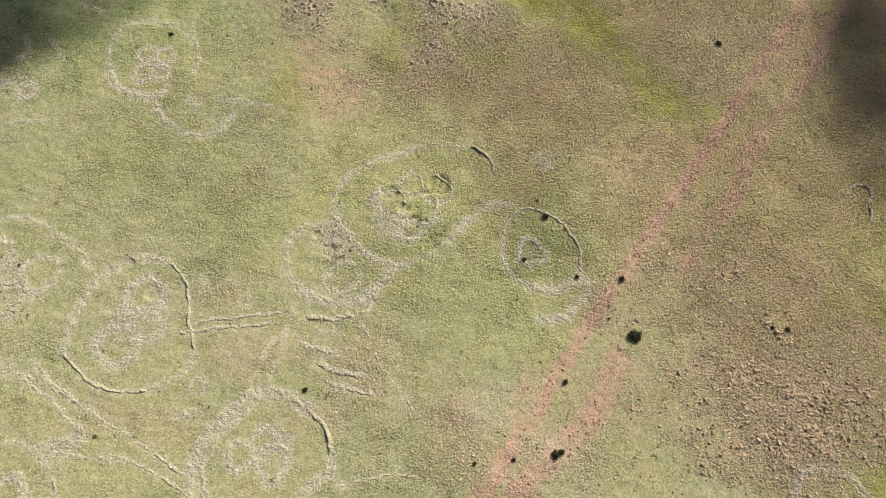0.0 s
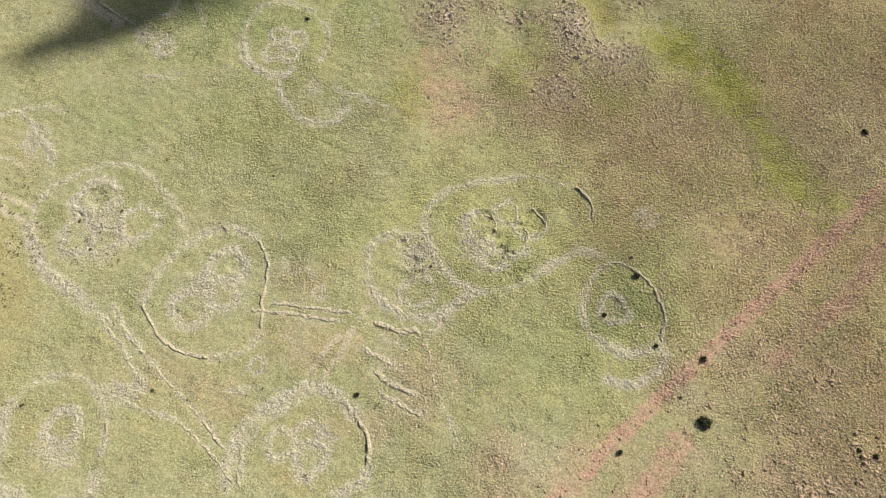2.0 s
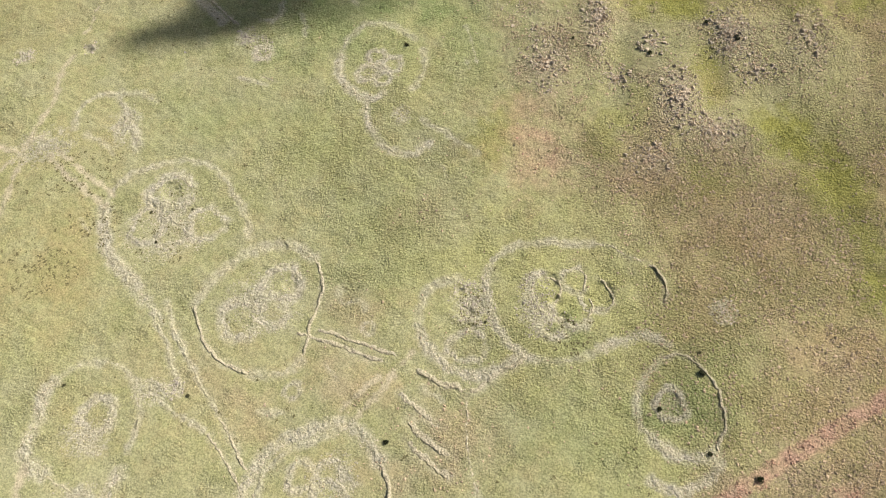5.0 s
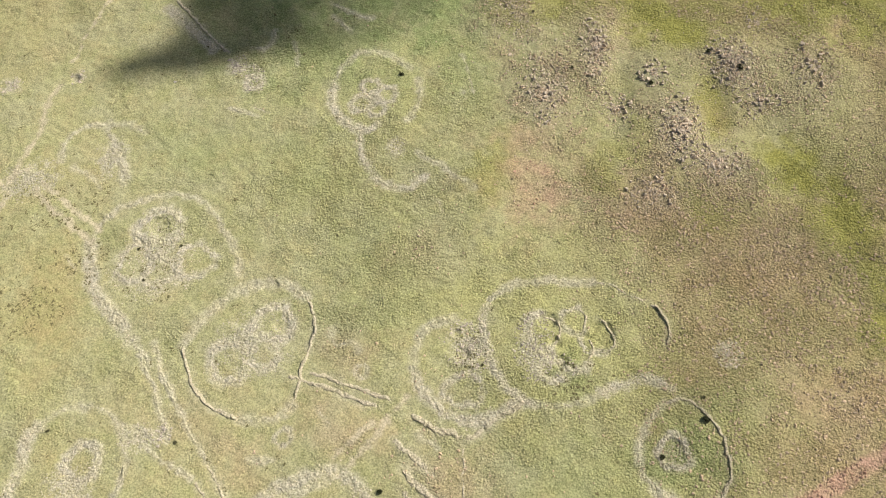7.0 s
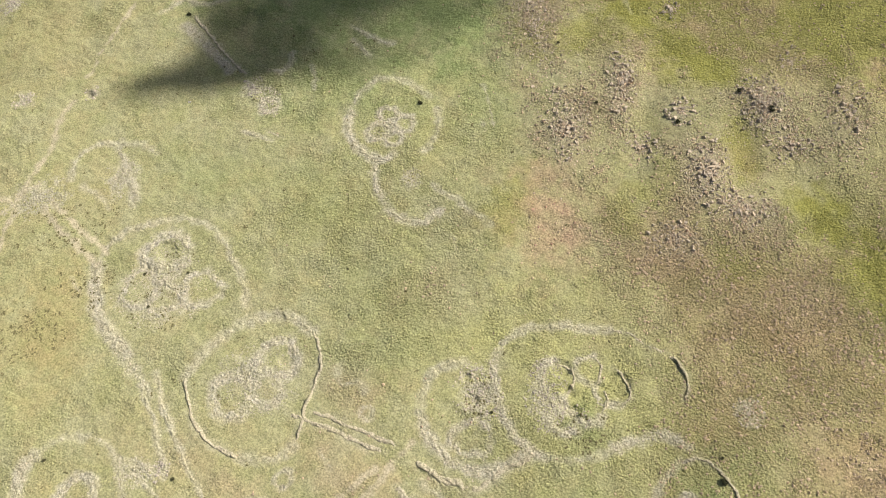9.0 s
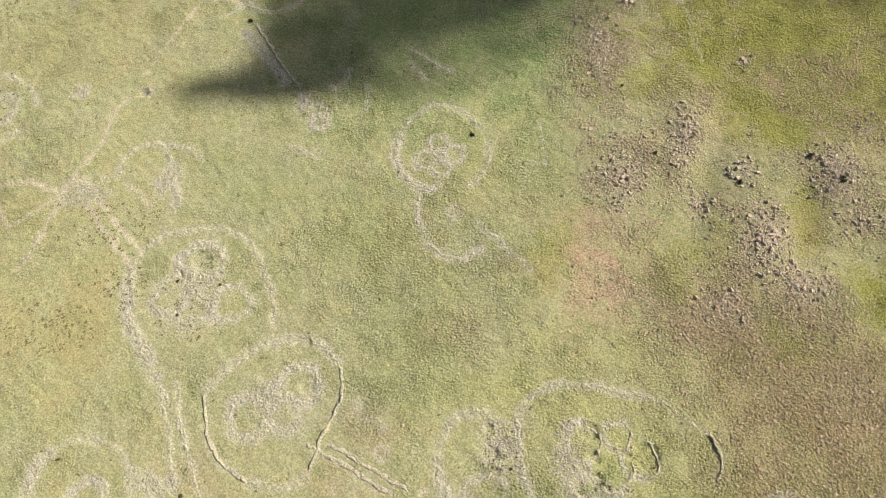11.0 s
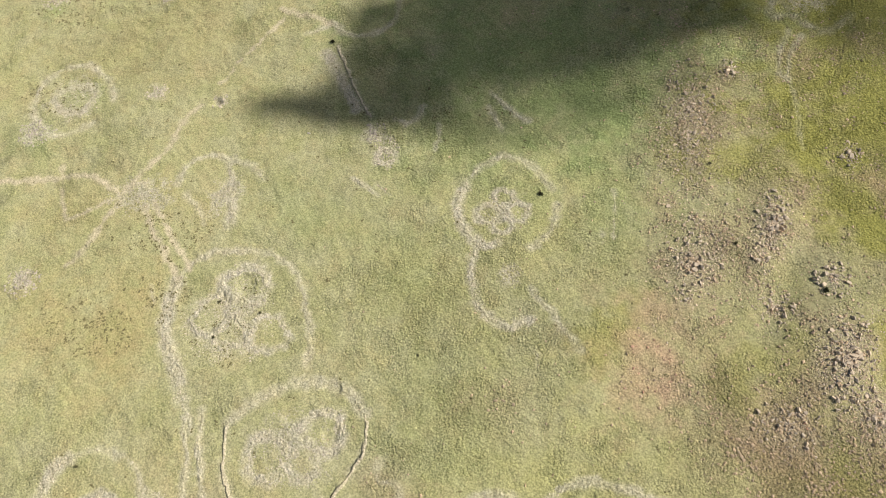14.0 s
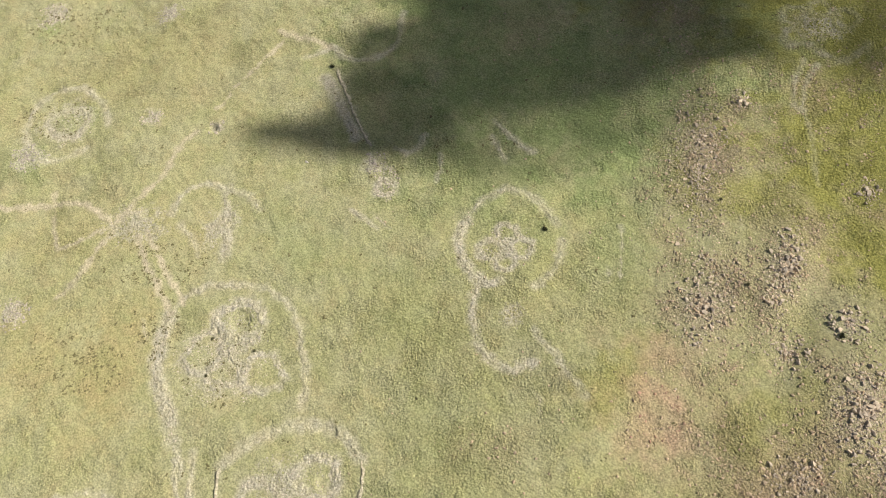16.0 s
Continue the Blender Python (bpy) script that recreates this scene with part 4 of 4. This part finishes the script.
# ---- shrubs ----
def shrub(x, y, radius):
    thing = base("shrub", x, y)
    tagged(thing, "low dark evergreen shrub in short grass" if radius > 0.7 else "small dark scrubby bush in short grass", "shrub", "shrubs on the hillside")
    bm = bmesh.new()
    tips = []
    for k in range(7):
        a, lean = k * 2.4 + x, random.uniform(0.3, 0.8)
        tip = Vector((math.cos(a) * lean, math.sin(a) * lean, random.uniform(0.3, 0.62))) * radius
        tips.append(tip)
        turn = tip.to_track_quat("Z", "Y").to_matrix().to_4x4()
        bmesh.ops.create_cone(bm, segments=5, radius1=0.05 * radius, radius2=0.015 * radius, depth=tip.length, matrix=turn @ Matrix.Translation((0, 0, tip.length / 2 - 0.05)))
    me = bpy.data.meshes.new("stems")
    bm.to_mesh(me)
    bm.free()
    me.materials.append(BARK)
    child("stems", me, thing)
    n = int(420 + 500 * radius)
    centre = np.array([tips[i] for i in rng.integers(0, len(tips), n)]) * rng.uniform(0.55, 1.05, (n, 1))
    centre += rng.normal(0, 0.2 * radius, (n, 3))
    centre[:, 2] = np.abs(centre[:, 2])
    e1, e2 = rng.normal(0, 1, (n, 3)), rng.normal(0, 1, (n, 3))
    e1 *= (0.11 * radius + 0.02) / np.linalg.norm(e1, axis=1)[:, None]
    e2 *= (0.07 * radius + 0.015) / np.linalg.norm(e2, axis=1)[:, None]
    verts = np.stack([centre - e1, centre + e2, centre + e1, centre - e2], 1).reshape(-1, 3)
    child("crown", mesh("crown", verts, np.arange(4 * n).reshape(n, 4), LEAF if radius > 0.43 else SCRUB), thing)


SHRUBS = [
    (40.9, 51.0, 1.45),
    (39.7, 62.3, 0.75),
    (27.5, 42.5, 0.60),
    (24.9, 29.7, 0.95),
    (26.0, 30.2, 0.70),
    (17.5, 28.8, 0.50),
    (10.6, 28.2, 0.50),
    (65.9, 117.0, 0.85),
    (25.5, 75.4, 0.75),
    (23.9, 78.8, 0.40),
    (20.9, 66.5, 0.60),
    (-20.2, 41.2, 0.60),
    (-57.4, 33.0, 0.42),
    (30.9, 62.7, 0.50),
    (-55.8, 118.0, 0.60),
    (36.4, 54.3, 0.35),
    (-115.9, 116.3, 0.60),
    (-50.5, 80.0, 0.25),
    (-78.4, 65.3, 0.40),
    (-86.2, 61.3, 0.40),
    (9.2, 145.9, 0.80),
    (2.1, 147.5, 0.70),
    (-22.7, 133.0, 0.45),
    (-13.5, 68.2, 0.35),
    (66.9, 52.4, 0.50),
    (69.6, 52.0, 0.65),
    (-81.4, 56.2, 0.40),
    (-80.2, 24.8, 0.40),
    (-36.1, 143.4, 0.40),
    (66.6, 46.9, 0.30),
    (-6.3, 136.0, 0.60),
]
for x, y, radius in SHRUBS:
    shrub(x, y, radius * 0.88)

# ---- loose stones and grass ----
def inside(x, y):
    """The stretch of hillside that is walked over."""
    edge = [(-212, 70), (-40, 206), (34, 192), (112, 134), (84, 18), (60, 12), (-74, -4), (-98, 10)]
    keep = np.ones(len(x), bool)
    for (ax, ay), (bx, by) in zip(edge, edge[1:] + edge[:1]):
        keep &= (bx - ax) * (y - ay) - (by - ay) * (x - ax) < 0
    return keep


def scatter(n):
    x, y = rng.uniform(-212, 114, n), rng.uniform(-4, 208, n)
    keep = inside(x, y)
    return x[keep], y[keep]


x, y = scatter(900000)
keep = x + 0.5 * y > -10 + 30 * rng.uniform(-1, 1, len(x))
x, y = x[keep], y[keep]
m = masks(x, y)
chance = 0.02 + 0.75 * m["rocky"] + 0.5 * m["red"] + 0.75 * m["dry"] - 0.2 * m["lush"]
chance = 0.55 * chance
keep = rng.uniform(0, 1, len(x)) < chance * (0.55 + 0.6 * vnoise(x / 2.2, y / 2.2, 91))
x, y = x[keep], y[keep]
red_here = m["red"][keep] > 0.45
size = 0.09 + 0.24 * rng.uniform(0, 1, len(x)) ** 2.6 + 0.06 * m["rocky"][keep]
for name, pick, mat, label in (("loose_stones", ~red_here, LOOSE, "pale loose stones scattered over the slope"), ("red_gravel", red_here, REDDISH, "reddish stones lying along the worn track")):
    verts, faces = stones(x[pick], y[pick], size[pick])
    tagged(new(name, mesh(name, verts, faces, mat)), label, "stones", kind="stuff")

def clumps(x, y, r, steep):
    """Verts and faces of low five-sided tufts."""
    n, z = len(x), height(x, y)
    turn = rng.uniform(0, 6.283, n)[:, None] + np.arange(5)[None] * 1.2566
    rad = r[:, None] * rng.uniform(0.65, 1.25, (n, 5))
    rim = np.stack([x[:, None] + rad * np.cos(turn), y[:, None] + rad * np.sin(turn), np.repeat((z - 0.06)[:, None], 5, 1)], -1)
    top = np.stack([x + rng.normal(0, 0.3, n) * r, y + rng.normal(0, 0.3, n) * r, z + r * steep], -1)
    fan = np.array([(i, (i + 1) % 5, 5) for i in range(5)])
    return np.concatenate([rim, top[:, None]], 1).reshape(-1, 3), (fan[None] + 6 * np.arange(n)[:, None, None]).reshape(-1, 3)


x, y = scatter(470000)
m = masks(x, y)
chance = 0.95 - 0.75 * m["red"] - 0.85 * m["bare"] - 0.25 * m["rocky"] - 0.6 * m["worn"] - 0.25 * m["dry"]
keep = rng.uniform(0, 1, len(x)) < chance * (0.55 + 0.55 * vnoise(x / 3.1, y / 3.1, 95) + 0.9 * fbm(x / 3, y / 3, 37))
x, y = x[keep], y[keep]
n = len(x)
r = 0.12 + 0.22 * rng.uniform(0, 1, n) ** 1.6
h = r * rng.uniform(0.2, 0.65, n) * (0.55 + 0.75 * m["coarse"][keep])
verts, faces = clumps(x, y, r, h / r)
tufts = new("grass", mesh("grass", verts, faces, TUFT, True, [(key, np.repeat(value[keep], 6)) for key, value in m.items()]))
tagged(tufts, "short tufty yellow-green grass covering the hillside", "grass", kind="stuff")

x, y = scatter(900000)
spots = np.zeros(len(x))
for cx, cy, rx, ry, turn in ((-103, 40, 14, 9, 40), (-96, 52, 9, 7, 40), (-158, 64, 8, 5, 40), (-152, 69, 7, 6, 0), (-81, 57, 9, 6, 20), (-84, 66, 5, 4, 0), (-175, 84, 14, 9, 40), (-17, 69, 4, 5, 0), (2, 73, 6, 6, 0), (-107, 62, 12, 7, 40)):
    spots = np.maximum(spots, step(-0.1, 0.6, ellipse(x, y, cx, cy, rx, ry, turn)))
keep = rng.uniform(0, 1, len(x)) < spots * 0.09 * (0.5 + 0.5 * vnoise(x / 1.8, y / 1.8, 97)) + 0.0010
x, y = x[keep], y[keep]
n = len(x) * 4
x, y = np.repeat(x, 4) + rng.normal(0, 0.22, n), np.repeat(y, 4) + rng.normal(0, 0.22, n)
verts, faces = clumps(x, y, 0.12 + 0.2 * rng.uniform(0, 1, n) ** 2, rng.uniform(0.5, 1.0, n))
weeds = new("weeds", mesh("weeds", verts, faces, WEED, True))
tagged(weeds, "dark green weeds dotted through the grass", "weeds", kind="stuff")

# ---- clouds, high over the hill, which shade parts of it ----
CLOUD_HEIGHT = 480


def cloud(label, lobes, vapour_of):
    bm = bmesh.new()
    rise = SUN * (CLOUD_HEIGHT / SUN.z)
    for k, (cx, cy, rx, ry, turn) in enumerate(lobes):
        m = Matrix.Translation(Vector((cx, cy, float(hill(cx, cy)))) + rise) @ Matrix.Rotation(radians(turn), 4, "Z") @ Matrix.Diagonal((rx, ry, 0.18 * (rx + ry), 1))
        for v in bmesh.ops.create_icosphere(bm, subdivisions=4, radius=1.0)["verts"]:
            d = v.co.copy()
            v.co = m @ (d * (1 + 0.22 * noise.fractal(d * 1.8 + Vector((k * 7, 0, 0)), 0.9, 2.1, 4)))
    me = bpy.data.meshes.new("cloud")
    bm.to_mesh(me)
    bm.free()
    me.materials.append(vapour_of)
    tagged(new("cloud", me), label, "cloud", "clouds", "structure")


cloud("large ragged white cloud shading the upper slope", [(-109, 99.5, 10, 3.4, 27), (-101, 106, 11, 4.8, 30), (-94, 114, 12, 6, 32), (-70, 163, 20, 9, 40), (-97, 118, 13, 9, 45), (-99, 135, 19, 13, 45), (-84, 150, 22, 17, 30), (-112, 162, 30, 20, 20), (-78, 180, 30, 13, 38), (-60, 212, 60, 20, 35)], VAPOUR)
cloud("thin grey veil of cloud trailing the large cloud", [(-82, 122, 12, 7, 40), (-72, 130, 13, 9, 45), (-61, 149, 12, 9, 45), (-36, 199, 46, 15, 38), (0, 216, 40, 20, 38), (-68, 160, 16, 9, 60)], VEIL)
cloud("small ragged cloud drifting over the track", [(97, 113, 7, 12, 10), (101, 101, 5, 5, 0), (107, 128, 12, 12, 0)], VAPOUR)
cloud("thin wisps round the small cloud", [(95, 111, 10, 17, 10), (98, 99, 9, 9, 0), (94, 84, 6, 5, 0)], VEIL)
